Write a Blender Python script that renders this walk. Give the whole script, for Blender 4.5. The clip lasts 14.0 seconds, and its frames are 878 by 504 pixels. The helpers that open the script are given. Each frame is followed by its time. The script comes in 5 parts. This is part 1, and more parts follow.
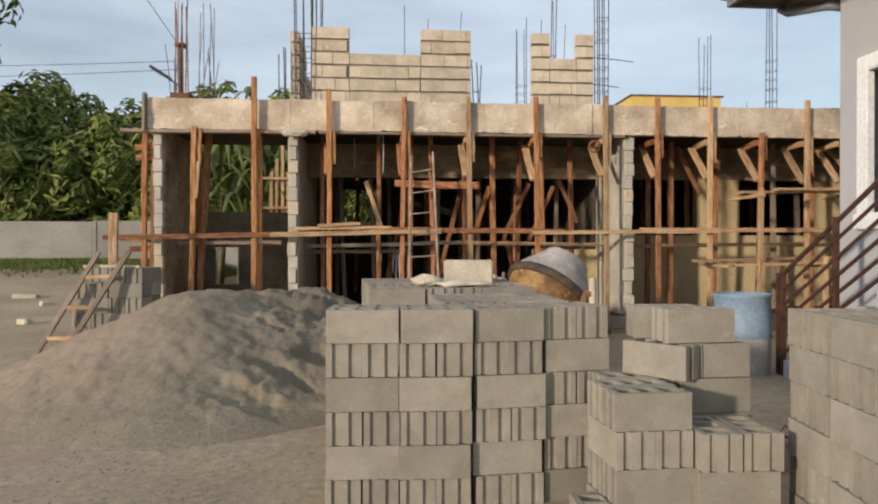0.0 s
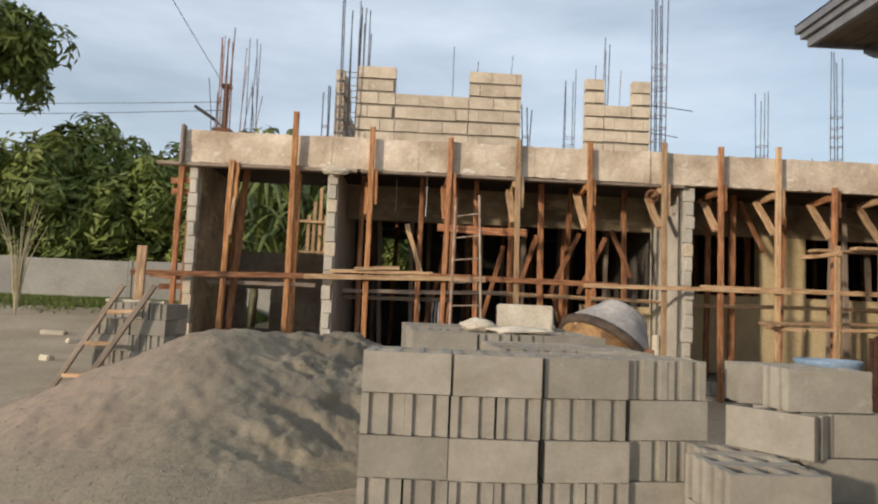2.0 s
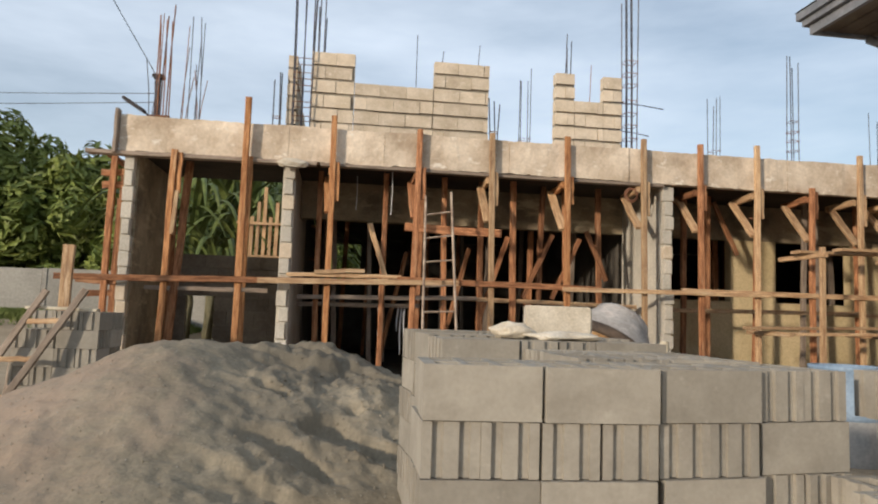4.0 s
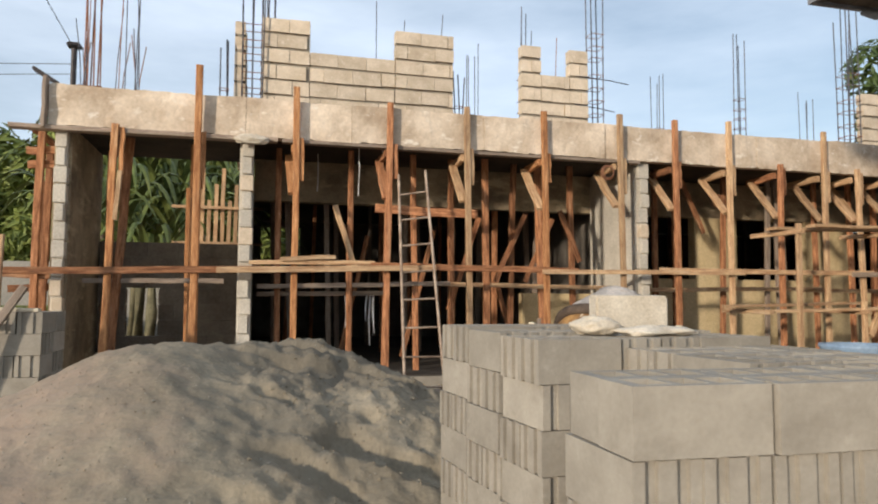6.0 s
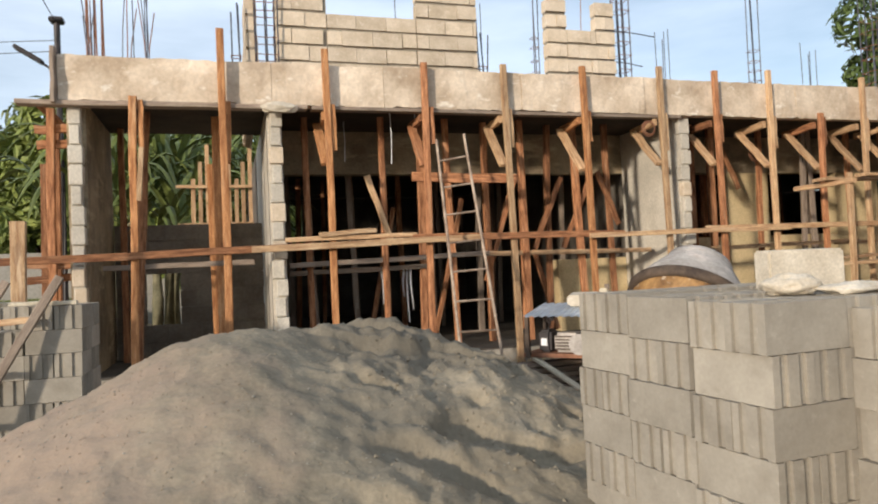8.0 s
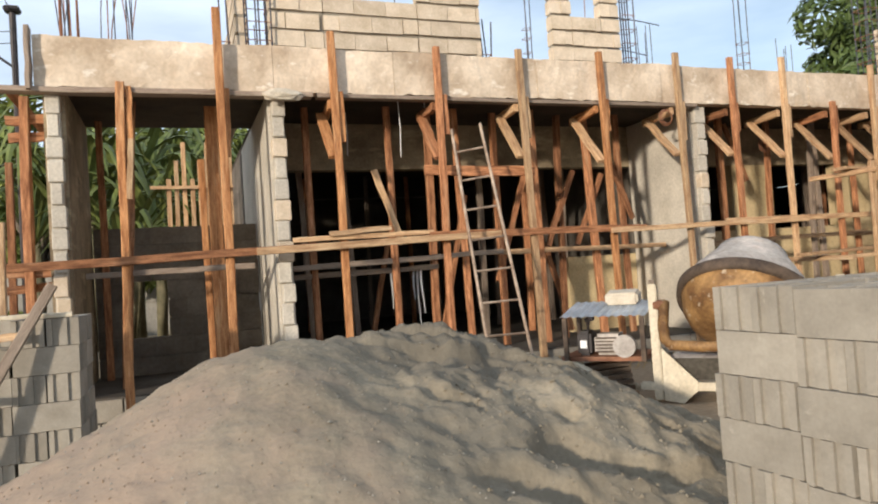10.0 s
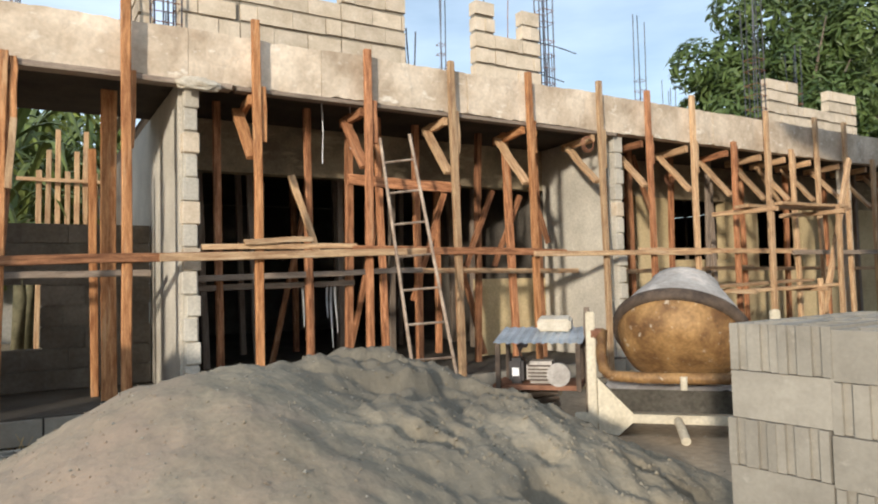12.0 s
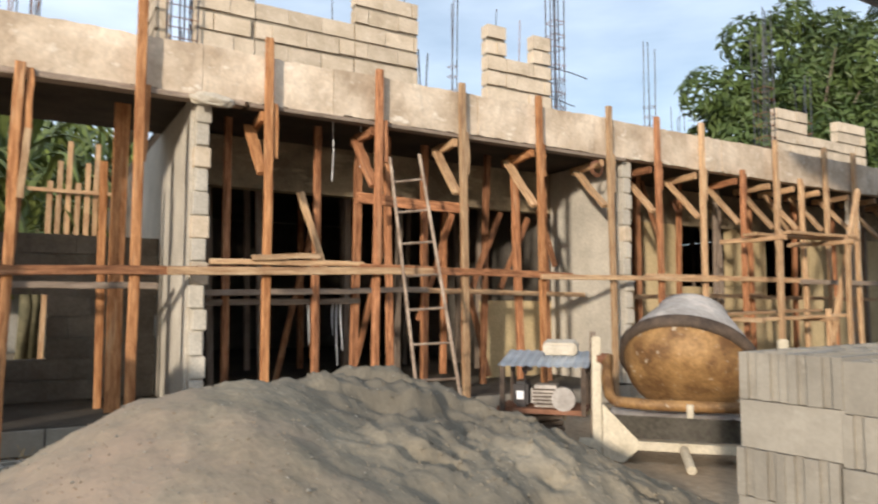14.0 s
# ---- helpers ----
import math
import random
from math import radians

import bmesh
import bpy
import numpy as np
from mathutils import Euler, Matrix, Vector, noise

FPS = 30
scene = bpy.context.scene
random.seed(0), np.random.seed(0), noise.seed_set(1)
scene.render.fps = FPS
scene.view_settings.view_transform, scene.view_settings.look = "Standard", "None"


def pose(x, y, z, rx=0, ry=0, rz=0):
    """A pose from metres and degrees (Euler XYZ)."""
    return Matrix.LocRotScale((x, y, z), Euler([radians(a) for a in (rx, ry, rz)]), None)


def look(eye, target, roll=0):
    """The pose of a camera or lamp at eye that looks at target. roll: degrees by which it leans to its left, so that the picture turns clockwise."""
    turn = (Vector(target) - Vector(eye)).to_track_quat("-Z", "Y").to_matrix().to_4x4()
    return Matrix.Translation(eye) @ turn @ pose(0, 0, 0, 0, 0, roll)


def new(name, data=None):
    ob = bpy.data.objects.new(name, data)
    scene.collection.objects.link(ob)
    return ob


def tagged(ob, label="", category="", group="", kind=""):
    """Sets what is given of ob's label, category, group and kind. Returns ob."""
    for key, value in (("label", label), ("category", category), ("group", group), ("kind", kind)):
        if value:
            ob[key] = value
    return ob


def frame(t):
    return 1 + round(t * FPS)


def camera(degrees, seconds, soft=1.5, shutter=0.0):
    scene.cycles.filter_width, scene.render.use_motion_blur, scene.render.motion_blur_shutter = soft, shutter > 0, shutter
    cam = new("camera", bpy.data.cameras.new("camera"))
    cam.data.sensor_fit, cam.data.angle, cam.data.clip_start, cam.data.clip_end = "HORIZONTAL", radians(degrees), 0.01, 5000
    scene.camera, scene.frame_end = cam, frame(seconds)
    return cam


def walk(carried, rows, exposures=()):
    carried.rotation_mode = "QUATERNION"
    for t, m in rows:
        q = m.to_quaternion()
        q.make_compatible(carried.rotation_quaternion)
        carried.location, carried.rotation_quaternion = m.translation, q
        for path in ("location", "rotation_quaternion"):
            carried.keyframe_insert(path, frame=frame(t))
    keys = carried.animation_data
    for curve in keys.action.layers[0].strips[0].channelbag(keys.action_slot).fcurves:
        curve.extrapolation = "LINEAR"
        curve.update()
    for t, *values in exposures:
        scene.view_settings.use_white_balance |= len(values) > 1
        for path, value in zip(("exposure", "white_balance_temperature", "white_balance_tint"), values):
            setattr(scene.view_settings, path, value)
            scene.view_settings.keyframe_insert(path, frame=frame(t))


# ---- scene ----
SKY, SUN = 0.148, 4.3
CLOUD = (8.0, 8.85, 9.9, 1.0)
cam = camera(63.9, 14.0, soft=2.05, shutter=0.3)
PATH = [
    (0, (0.09, 0.599, 1.464), (0.254, 2.592, 1.454), 0.0),
    (0.5, (0.098, 0.741, 1.413), (0.284, 2.733, 1.433), 1.6),
    (1, (0.126, 0.899, 1.366), (0.177, 2.895, 1.485), 1.8),
    (1.5, (0.108, 1.089, 1.368), (0.318, 3.076, 1.457), 1.9),
    (2, (0.004, 1.282, 1.343), (0.069, 3.275, 1.493), 2.4),
    (2.5, (-0.106, 1.513, 1.304), (-0.035, 3.506, 1.454), 4.0),
    (3, (-0.193, 1.762, 1.289), (-0.044, 3.746, 1.491), 0.7),
    (3.5, (-0.334, 1.979, 1.27), (-0.122, 3.958, 1.466), 1.0),
    (6, (-1.135, 2.911, 1.337), (-0.629, 4.841, 1.474), 0.3),
    (6.5, (-1.28, 3.124, 1.319), (-0.714, 5.038, 1.456), 0.2),
    (7, (-1.437, 3.315, 1.32), (-0.844, 5.221, 1.443), 2.2),
    (7.5, (-1.631, 3.449, 1.322), (-1.094, 5.371, 1.454), 0.4),
    (8, (-1.794, 3.59, 1.334), (-1.219, 5.504, 1.394), -2.6),
    (10.5, (-2.311, 4.572, 1.335), (-1.575, 6.431, 1.409), -2.8),
    (11, (-2.345, 4.751, 1.33), (-1.581, 6.597, 1.421), 0.1),
    (11.5, (-2.435, 4.879, 1.34), (-1.563, 6.678, 1.405), 0.3),
    (12, (-2.55, 4.981, 1.381), (-1.527, 6.697, 1.475), -1.4),
    (12.5, (-2.631, 5.024, 1.375), (-1.805, 6.84, 1.52), 0.1),
    (13, (-2.633, 5.026, 1.394), (-1.894, 6.871, 1.617), 1.1),
    (13.5, (-2.621, 5.01, 1.396), (-1.82, 6.827, 1.635), 0.6),
    (14, (-2.562, 4.992, 1.38), (-1.554, 6.712, 1.532), 0.1),
]
walk(cam, [(t, look(eye, target, roll)) for t, eye, target, roll in PATH],
     exposures=[(0.0, -0.40, 6450, 10), (3.0, -0.36, 6400, 10), (6.0, -0.18, 6300, 10), (11.0, 0.04, 6250, 10), (12.5, 0.02, 5950, 6), (14.0, 0.02, 6250, 10)])

# ---- sky and sun ----
SUN_EL, SUN_AZ = 10.5, 230.0
world = bpy.data.worlds.new("sky")
scene.world = world
world.use_nodes = True
wn, wl = world.node_tree.nodes, world.node_tree.links
wn.clear()
w_out = wn.new("ShaderNodeOutputWorld")
w_bg = wn.new("ShaderNodeBackground")
w_sky = wn.new("ShaderNodeTexSky")
w_sky.sky_type = "NISHITA"
w_sky.sun_disc = False
w_sky.sun_elevation, w_sky.sun_rotation = radians(SUN_EL), radians(SUN_AZ)
w_sky.air_density, w_sky.dust_density, w_sky.ozone_density = 1.0, 0.6, 1.6
w_co = wn.new("ShaderNodeTexCoord")
w_map = wn.new("ShaderNodeMapping")
w_map.inputs["Scale"].default_value = (1.2, 1.2, 4.5)
w_noise = wn.new("ShaderNodeTexNoise")
w_noise.inputs["Scale"].default_value = 1.7
w_noise.inputs["Detail"].default_value = 7.0
w_noise.inputs["Roughness"].default_value = 0.55
w_ramp = wn.new("ShaderNodeValToRGB")
w_ramp.color_ramp.elements[0].position, w_ramp.color_ramp.elements[1].position = 0.28, 0.72
w_ramp.color_ramp.elements[0].color = (0.30, 0.30, 0.30, 1)
w_ramp.color_ramp.elements[1].color = (0.80, 0.80, 0.80, 1)
w_mix = wn.new("ShaderNodeMix")
w_mix.data_type = "RGBA"
w_mix.inputs["B"].default_value = CLOUD
wl.new(w_co.outputs["Generated"], w_map.inputs["Vector"])
wl.new(w_map.outputs["Vector"], w_noise.inputs["Vector"])
wl.new(w_noise.outputs["Fac"], w_ramp.inputs["Fac"])
wl.new(w_ramp.outputs["Color"], w_mix.inputs["Factor"])
wl.new(w_sky.outputs["Color"], w_mix.inputs["A"])
wl.new(w_mix.outputs["Result"], w_bg.inputs["Color"])
w_bg.inputs["Strength"].default_value = SKY
wl.new(w_bg.outputs["Background"], w_out.inputs["Surface"])

sun = new("sun", bpy.data.lights.new("sun", "SUN"))
sun.data.energy, sun.data.angle, sun.data.color = SUN, radians(3.0), (1.0, 0.855, 0.685)
az = radians(SUN_AZ)
sun_from = Vector((math.sin(az) * math.cos(radians(SUN_EL)), math.cos(az) * math.cos(radians(SUN_EL)), math.sin(radians(SUN_EL))))
sun.matrix_world = look(sun_from * 50, (0, 0, 0))

# ---- materials ----
def mat(name, a, b, scale=3.0, rough=0.85, bump=0.3, fine=60.0, grain=None, metal=0.0, vary=0.15, c=None, spots=0.0, local=False):
    """Two colours mixed by broad and fine noise, with relief; grain stretches it along the piece; vary changes it from piece to piece."""
    m = bpy.data.materials.new(name)
    m.use_nodes = True
    n, l = m.node_tree.nodes, m.node_tree.links
    bsdf = n["Principled BSDF"]
    bsdf.inputs["Roughness"].default_value = rough
    bsdf.inputs["Metallic"].default_value = metal
    bsdf.inputs["Specular IOR Level"].default_value = 0.3
    if grain or local:
        co = n.new("ShaderNodeTexCoord").outputs["Object"]
    else:
        co = n.new("ShaderNodeNewGeometry").outputs["Position"]
    info = n.new("ShaderNodeObjectInfo")
    shift = n.new("ShaderNodeVectorMath")
    shift.operation = "MULTIPLY_ADD"
    spread = n.new("ShaderNodeCombineXYZ")
    for k in ("X", "Y", "Z"):
        l.new(info.outputs["Random"], spread.inputs[k])
    l.new(spread.outputs[0], shift.inputs[0])
    shift.inputs[1].default_value = (17.0, 31.0, 23.0) if (grain or local) else (0, 0, 0)
    l.new(co, shift.inputs[2])
    mp = n.new("ShaderNodeMapping")
    mp.inputs["Scale"].default_value = grain or (1, 1, 1)
    l.new(shift.outputs[0], mp.inputs["Vector"])
    big = n.new("ShaderNodeTexNoise")
    big.inputs["Scale"].default_value = scale
    big.inputs["Detail"].default_value = 6.0
    big.inputs["Roughness"].default_value = 0.62
    small = n.new("ShaderNodeTexNoise")
    small.inputs["Scale"].default_value = fine
    small.inputs["Detail"].default_value = 4.0
    for t in (big, small):
        l.new(mp.outputs[0], t.inputs["Vector"])
    ramp = n.new("ShaderNodeValToRGB")
    ramp.color_ramp.elements[0].position, ramp.color_ramp.elements[1].position = 0.36, 0.66
    ramp.color_ramp.elements[0].color, ramp.color_ramp.elements[1].color = (*a, 1), (*b, 1)
    if c:
        e = ramp.color_ramp.elements.new(0.8)
        e.color = (*c, 1)
    l.new(big.outputs["Fac"], ramp.inputs["Fac"])
    speck = n.new("ShaderNodeMapRange")
    speck.inputs["From Min"].default_value, speck.inputs["From Max"].default_value = 0.3, 0.7
    speck.inputs["To Min"].default_value, speck.inputs["To Max"].default_value = 0.86 - spots, 1.12 + spots
    l.new(small.outputs["Fac"], speck.inputs["Value"])
    tone = n.new("ShaderNodeMapRange")
    tone.inputs["To Min"].default_value, tone.inputs["To Max"].default_value = 1 - vary, 1 + vary
    l.new(info.outputs["Random"], tone.inputs["Value"])
    both = n.new("ShaderNodeMath")
    both.operation = "MULTIPLY"
    l.new(speck.outputs[0], both.inputs[0])
    l.new(tone.outputs[0], both.inputs[1])
    mul = n.new("ShaderNodeVectorMath")
    mul.operation = "SCALE"
    l.new(ramp.outputs["Color"], mul.inputs[0])
    l.new(both.outputs[0], mul.inputs["Scale"])
    l.new(mul.outputs[0], bsdf.inputs["Base Color"])
    if bump:
        add = n.new("ShaderNodeMath")
        add.operation = "MULTIPLY_ADD"
        add.inputs[1].default_value = 0.45
        l.new(small.outputs["Fac"], add.inputs[0])
        l.new(big.outputs["Fac"], add.inputs[2])
        bp = n.new("ShaderNodeBump")
        bp.inputs["Strength"].default_value, bp.inputs["Distance"].default_value = bump, 0.02
        l.new(add.outputs[0], bp.inputs["Height"])
        l.new(bp.outputs["Normal"], bsdf.inputs["Normal"])
    return m


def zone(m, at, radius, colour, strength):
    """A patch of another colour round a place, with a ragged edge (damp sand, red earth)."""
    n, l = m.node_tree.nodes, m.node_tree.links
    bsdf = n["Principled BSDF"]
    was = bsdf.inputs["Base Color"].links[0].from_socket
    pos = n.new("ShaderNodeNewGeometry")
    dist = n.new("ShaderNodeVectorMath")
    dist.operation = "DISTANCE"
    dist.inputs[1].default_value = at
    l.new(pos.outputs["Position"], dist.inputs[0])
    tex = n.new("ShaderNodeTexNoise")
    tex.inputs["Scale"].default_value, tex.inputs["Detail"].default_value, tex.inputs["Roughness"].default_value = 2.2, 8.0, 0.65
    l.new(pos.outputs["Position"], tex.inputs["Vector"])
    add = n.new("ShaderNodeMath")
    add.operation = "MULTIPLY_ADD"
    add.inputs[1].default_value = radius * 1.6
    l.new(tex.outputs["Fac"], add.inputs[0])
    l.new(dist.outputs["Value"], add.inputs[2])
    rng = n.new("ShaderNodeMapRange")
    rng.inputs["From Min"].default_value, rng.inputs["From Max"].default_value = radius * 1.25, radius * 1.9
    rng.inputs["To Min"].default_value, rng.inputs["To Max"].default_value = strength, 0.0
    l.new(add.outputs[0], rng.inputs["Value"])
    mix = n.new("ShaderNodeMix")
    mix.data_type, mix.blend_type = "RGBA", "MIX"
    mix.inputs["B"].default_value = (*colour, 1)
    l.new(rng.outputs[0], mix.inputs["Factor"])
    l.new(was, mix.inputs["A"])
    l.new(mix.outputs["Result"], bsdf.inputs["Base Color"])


def stain(m, colour, stretch, lo, hi, strength, seed=0.0, local=False):
    """Blotches or streaks of another colour with a ragged edge: dirt, cement splashes, worn paint."""
    n, l = m.node_tree.nodes, m.node_tree.links
    bsdf = n["Principled BSDF"]
    was = bsdf.inputs["Base Color"].links[0].from_socket
    if local:
        co = n.new("ShaderNodeTexCoord").outputs["Object"]
    else:
        co = n.new("ShaderNodeNewGeometry").outputs["Position"]
    info = n.new("ShaderNodeObjectInfo")
    spread = n.new("ShaderNodeMath")
    spread.operation = "MULTIPLY_ADD"
    spread.inputs[1].default_value, spread.inputs[2].default_value = (37.0 if local else 0.0), seed
    l.new(info.outputs["Random"], spread.inputs[0])
    mp = n.new("ShaderNodeMapping")
    mp.inputs["Scale"].default_value = stretch
    l.new(co, mp.inputs["Vector"])
    tex = n.new("ShaderNodeTexNoise")
    tex.noise_dimensions = "4D"
    tex.inputs["Scale"].default_value, tex.inputs["Detail"].default_value, tex.inputs["Roughness"].default_value = 1.0, 7.0, 0.65
    l.new(mp.outputs[0], tex.inputs["Vector"])
    l.new(spread.outputs[0], tex.inputs["W"])
    rng = n.new("ShaderNodeMapRange")
    rng.inputs["From Min"].default_value, rng.inputs["From Max"].default_value = lo, hi
    rng.inputs["To Min"].default_value, rng.inputs["To Max"].default_value = 0.0, strength
    l.new(tex.outputs["Fac"], rng.inputs["Value"])
    mix = n.new("ShaderNodeMix")
    mix.data_type, mix.blend_type = "RGBA", "MIX"
    mix.inputs["B"].default_value = (*colour, 1)
    l.new(rng.outputs[0], mix.inputs["Factor"])
    l.new(was, mix.inputs["A"])
    l.new(mix.outputs["Result"], bsdf.inputs["Base Color"])


M_BLOCK = mat("concrete_block", (0.262, 0.236, 0.194), (0.335, 0.304, 0.252), 5.0, 0.95, 0.2, 60, vary=0.14, local=True, spots=-0.08)
M_BLOCK_TAN = mat("tan_block", (0.50, 0.41, 0.30), (0.64, 0.54, 0.42), 4.0, 0.95, 0.35, 50, vary=0.13, local=True, spots=-0.04)
M_MORTAR = mat("mortar", (0.20, 0.175, 0.14), (0.28, 0.25, 0.20), 5.0, 0.95, 0.4, 60)
M_CONCRETE = mat("shuttered_concrete", (0.40, 0.31, 0.22), (0.72, 0.61, 0.48), 1.9, 0.9, 0.3, 30, vary=0.10, c=(0.82, 0.74, 0.62), spots=-0.04)
# near-black: the deep shade under the slab is put into its colour
M_SLAB_SHADED = mat("slab_soffit_shaded", (0.03, 0.023, 0.017), (0.065, 0.048, 0.034), 1.5, 0.95, 0.3, 30, vary=0.0)
# floor concrete with the interior's shade mixed into the colour
M_FLOOR_SHADED = mat("rough_floor_shaded", (0.06, 0.05, 0.04), (0.11, 0.095, 0.075), 1.5, 0.95, 0.4, 30, vary=0.0)
M_PLASTER = mat("rough_plaster", (0.42, 0.385, 0.325), (0.56, 0.515, 0.435), 1.4, 0.95, 0.35, 45, vary=0.06, c=(0.60, 0.56, 0.49))
# shaded copy of the rough plaster, for faces the sun misses under the slab
M_PLASTER_SHADED = mat("shaded_plaster", (0.15, 0.115, 0.075), (0.36, 0.285, 0.185), 1.6, 0.95, 0.35, 35, vary=0.0, c=(0.33, 0.29, 0.23))
M_PLASTER_YELLOW = mat("ochre_plaster", (0.46, 0.36, 0.20), (0.58, 0.46, 0.27), 1.2, 0.95, 0.3, 45, vary=0.0)
# inner block walls: darkness of the unlit rooms is painted in
M_SHADEWALL = mat("shaded_block_wall", (0.085, 0.073, 0.06), (0.16, 0.14, 0.115), 1.8, 0.95, 0.35, 30, vary=0.0)
# grey blocks set below their own tone; the bay's shade is in the colour
M_LOWWALL = mat("shaded_laid_blocks", (0.12, 0.10, 0.078), (0.20, 0.17, 0.135), 1.8, 0.95, 0.35, 30, vary=0.12)
M_WOOD = mat("red_timber", (0.17, 0.068, 0.030), (0.47, 0.22, 0.105), 5.0, 0.85, 0.35, 40, grain=(7, 7, 0.8), vary=0.34, c=(0.60, 0.43, 0.28))
M_WOOD_PALE = mat("pale_timber", (0.33, 0.19, 0.10), (0.58, 0.40, 0.23), 5.0, 0.8, 0.35, 40, grain=(7, 7, 0.8), vary=0.25)
M_WOOD_ORANGE = mat("orange_timber", (0.27, 0.11, 0.042), (0.58, 0.29, 0.125), 5.0, 0.85, 0.35, 40, grain=(7, 7, 0.8), vary=0.12, c=(0.66, 0.44, 0.25))
M_WOOD_GREY = mat("weathered_timber", (0.19, 0.145, 0.11), (0.31, 0.245, 0.19), 5.0, 0.85, 0.3, 40, grain=(7, 7, 0.8), vary=0.25)
M_STEEL = mat("reinforcing_steel", (0.05, 0.06, 0.08), (0.13, 0.12, 0.13), 8.0, 0.6, 0.1, 60, metal=0.5, vary=0.3)
M_RUST = mat("rusty_steel", (0.20, 0.09, 0.05), (0.30, 0.15, 0.09), 8.0, 0.75, 0.1, 60, metal=0.3, vary=0.3)
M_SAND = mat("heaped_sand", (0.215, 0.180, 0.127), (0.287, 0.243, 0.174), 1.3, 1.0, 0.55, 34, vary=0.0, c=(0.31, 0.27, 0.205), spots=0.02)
M_DAMP = mat("damp_sand", (0.15, 0.135, 0.11), (0.23, 0.21, 0.175), 2.5, 1.0, 0.6, 28, vary=0.0, spots=0.1)
M_GROUND = mat("trodden_earth", (0.33, 0.25, 0.165), (0.46, 0.365, 0.25), 0.45, 1.0, 0.5, 16, vary=0.0, c=(0.34, 0.25, 0.18), spots=0.04)
stain(M_BLOCK, (0.20, 0.175, 0.14), (3.5, 3.5, 5.0), 0.56, 0.72, 0.5, 1.0, True)
stain(M_BLOCK, (0.44, 0.40, 0.335), (16.0, 16.0, 16.0), 0.60, 0.70, 0.45, 4.0, True)
stain(M_CONCRETE, (0.30, 0.22, 0.15), (1.6, 1.6, 0.9), 0.54, 0.68, 0.5, 3.0)
stain(M_CONCRETE, (0.27, 0.23, 0.19), (9.0, 9.0, 1.3), 0.58, 0.74, 0.45, 8.0)
stain(M_CONCRETE, (0.80, 0.74, 0.64), (5.0, 5.0, 9.0), 0.58, 0.66, 0.7, 12.0)
stain(M_BLOCK_TAN, (0.33, 0.26, 0.19), (2.2, 2.2, 3.0), 0.54, 0.68, 0.55, 5.0)
stain(M_BLOCK_TAN, (0.72, 0.64, 0.53), (9.0, 9.0, 9.0), 0.58, 0.68, 0.6, 9.0)
stain(M_PLASTER, (0.30, 0.26, 0.20), (1.5, 1.5, 0.8), 0.54, 0.7, 0.5, 2.0)
stain(M_PLASTER_YELLOW, (0.33, 0.22, 0.11), (1.8, 1.8, 0.9), 0.52, 0.68, 0.6, 4.0)
stain(M_PLASTER_SHADED, (0.52, 0.43, 0.28), (1.6, 1.6, 5.0), 0.54, 0.64, 0.6, 7.0)
for wood, pale, dark in ((M_WOOD, (0.52, 0.31, 0.175), (0.09, 0.04, 0.025)), (M_WOOD_PALE, (0.60, 0.46, 0.31), (0.17, 0.10, 0.06)), (M_WOOD_ORANGE, (0.62, 0.40, 0.22), (0.13, 0.05, 0.025))):
    stain(wood, pale, (16.0, 16.0, 1.6), 0.56, 0.68, 0.7, 1.0, True)
    stain(wood, dark, (11.0, 11.0, 2.4), 0.57, 0.70, 0.75, 6.0, True)
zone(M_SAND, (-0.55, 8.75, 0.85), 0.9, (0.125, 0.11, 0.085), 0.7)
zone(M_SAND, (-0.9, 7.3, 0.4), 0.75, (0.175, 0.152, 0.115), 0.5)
zone(M_SAND, (-3.1, 7.4, 0.3), 1.6, (0.33, 0.24, 0.175), 0.75)
zone(M_GROUND, (-3.4, 6.2, 0.0), 2.0, (0.36, 0.25, 0.18), 0.8)
M_GRASS = mat("short_grass", (0.09, 0.12, 0.03), (0.18, 0.20, 0.06), 1.5, 1.0, 0.5, 20, vary=0.2)
M_STONE = mat("gravel", (0.20, 0.185, 0.155), (0.36, 0.33, 0.28), 9.0, 0.95, 0.2, 40, vary=0.0)
M_FENCE = mat("fence_blocks", (0.25, 0.235, 0.205), (0.34, 0.32, 0.28), 0.7, 0.95, 0.3, 14, vary=0.05)
M_LEAF = mat("mango_leaf", (0.09, 0.125, 0.025), (0.25, 0.285, 0.07), 0.9, 0.55, 0.0, 6, vary=0.1, c=(0.33, 0.33, 0.10))
M_LEAF_DARK = mat("broad_leaf", (0.035, 0.06, 0.016), (0.10, 0.14, 0.04), 1.1, 0.45, 0.0, 6, vary=0.1, c=(0.22, 0.25, 0.09))
M_LEAF_LIGHT = mat("banana_leaf", (0.07, 0.10, 0.025), (0.16, 0.19, 0.055), 1.2, 0.55, 0.0, 8, vary=0.3, c=(0.27, 0.27, 0.10))
M_BARK = mat("bark", (0.12, 0.095, 0.07), (0.22, 0.18, 0.14), 6.0, 0.95, 0.5, 40)
M_TRUNK_PALE = mat("pale_stalk", (0.30, 0.26, 0.16), (0.45, 0.38, 0.24), 4.0, 0.9, 0.3, 30)
M_STEM = mat("banana_stem", (0.085, 0.08, 0.045), (0.17, 0.15, 0.09), 4.0, 0.8, 0.3, 30)
M_YELLOW = mat("worn_yellow_paint", (0.13, 0.065, 0.025), (0.38, 0.22, 0.085), 4.2, 0.6, 0.3, 40, vary=0.0, c=(0.52, 0.44, 0.30), spots=0.06)
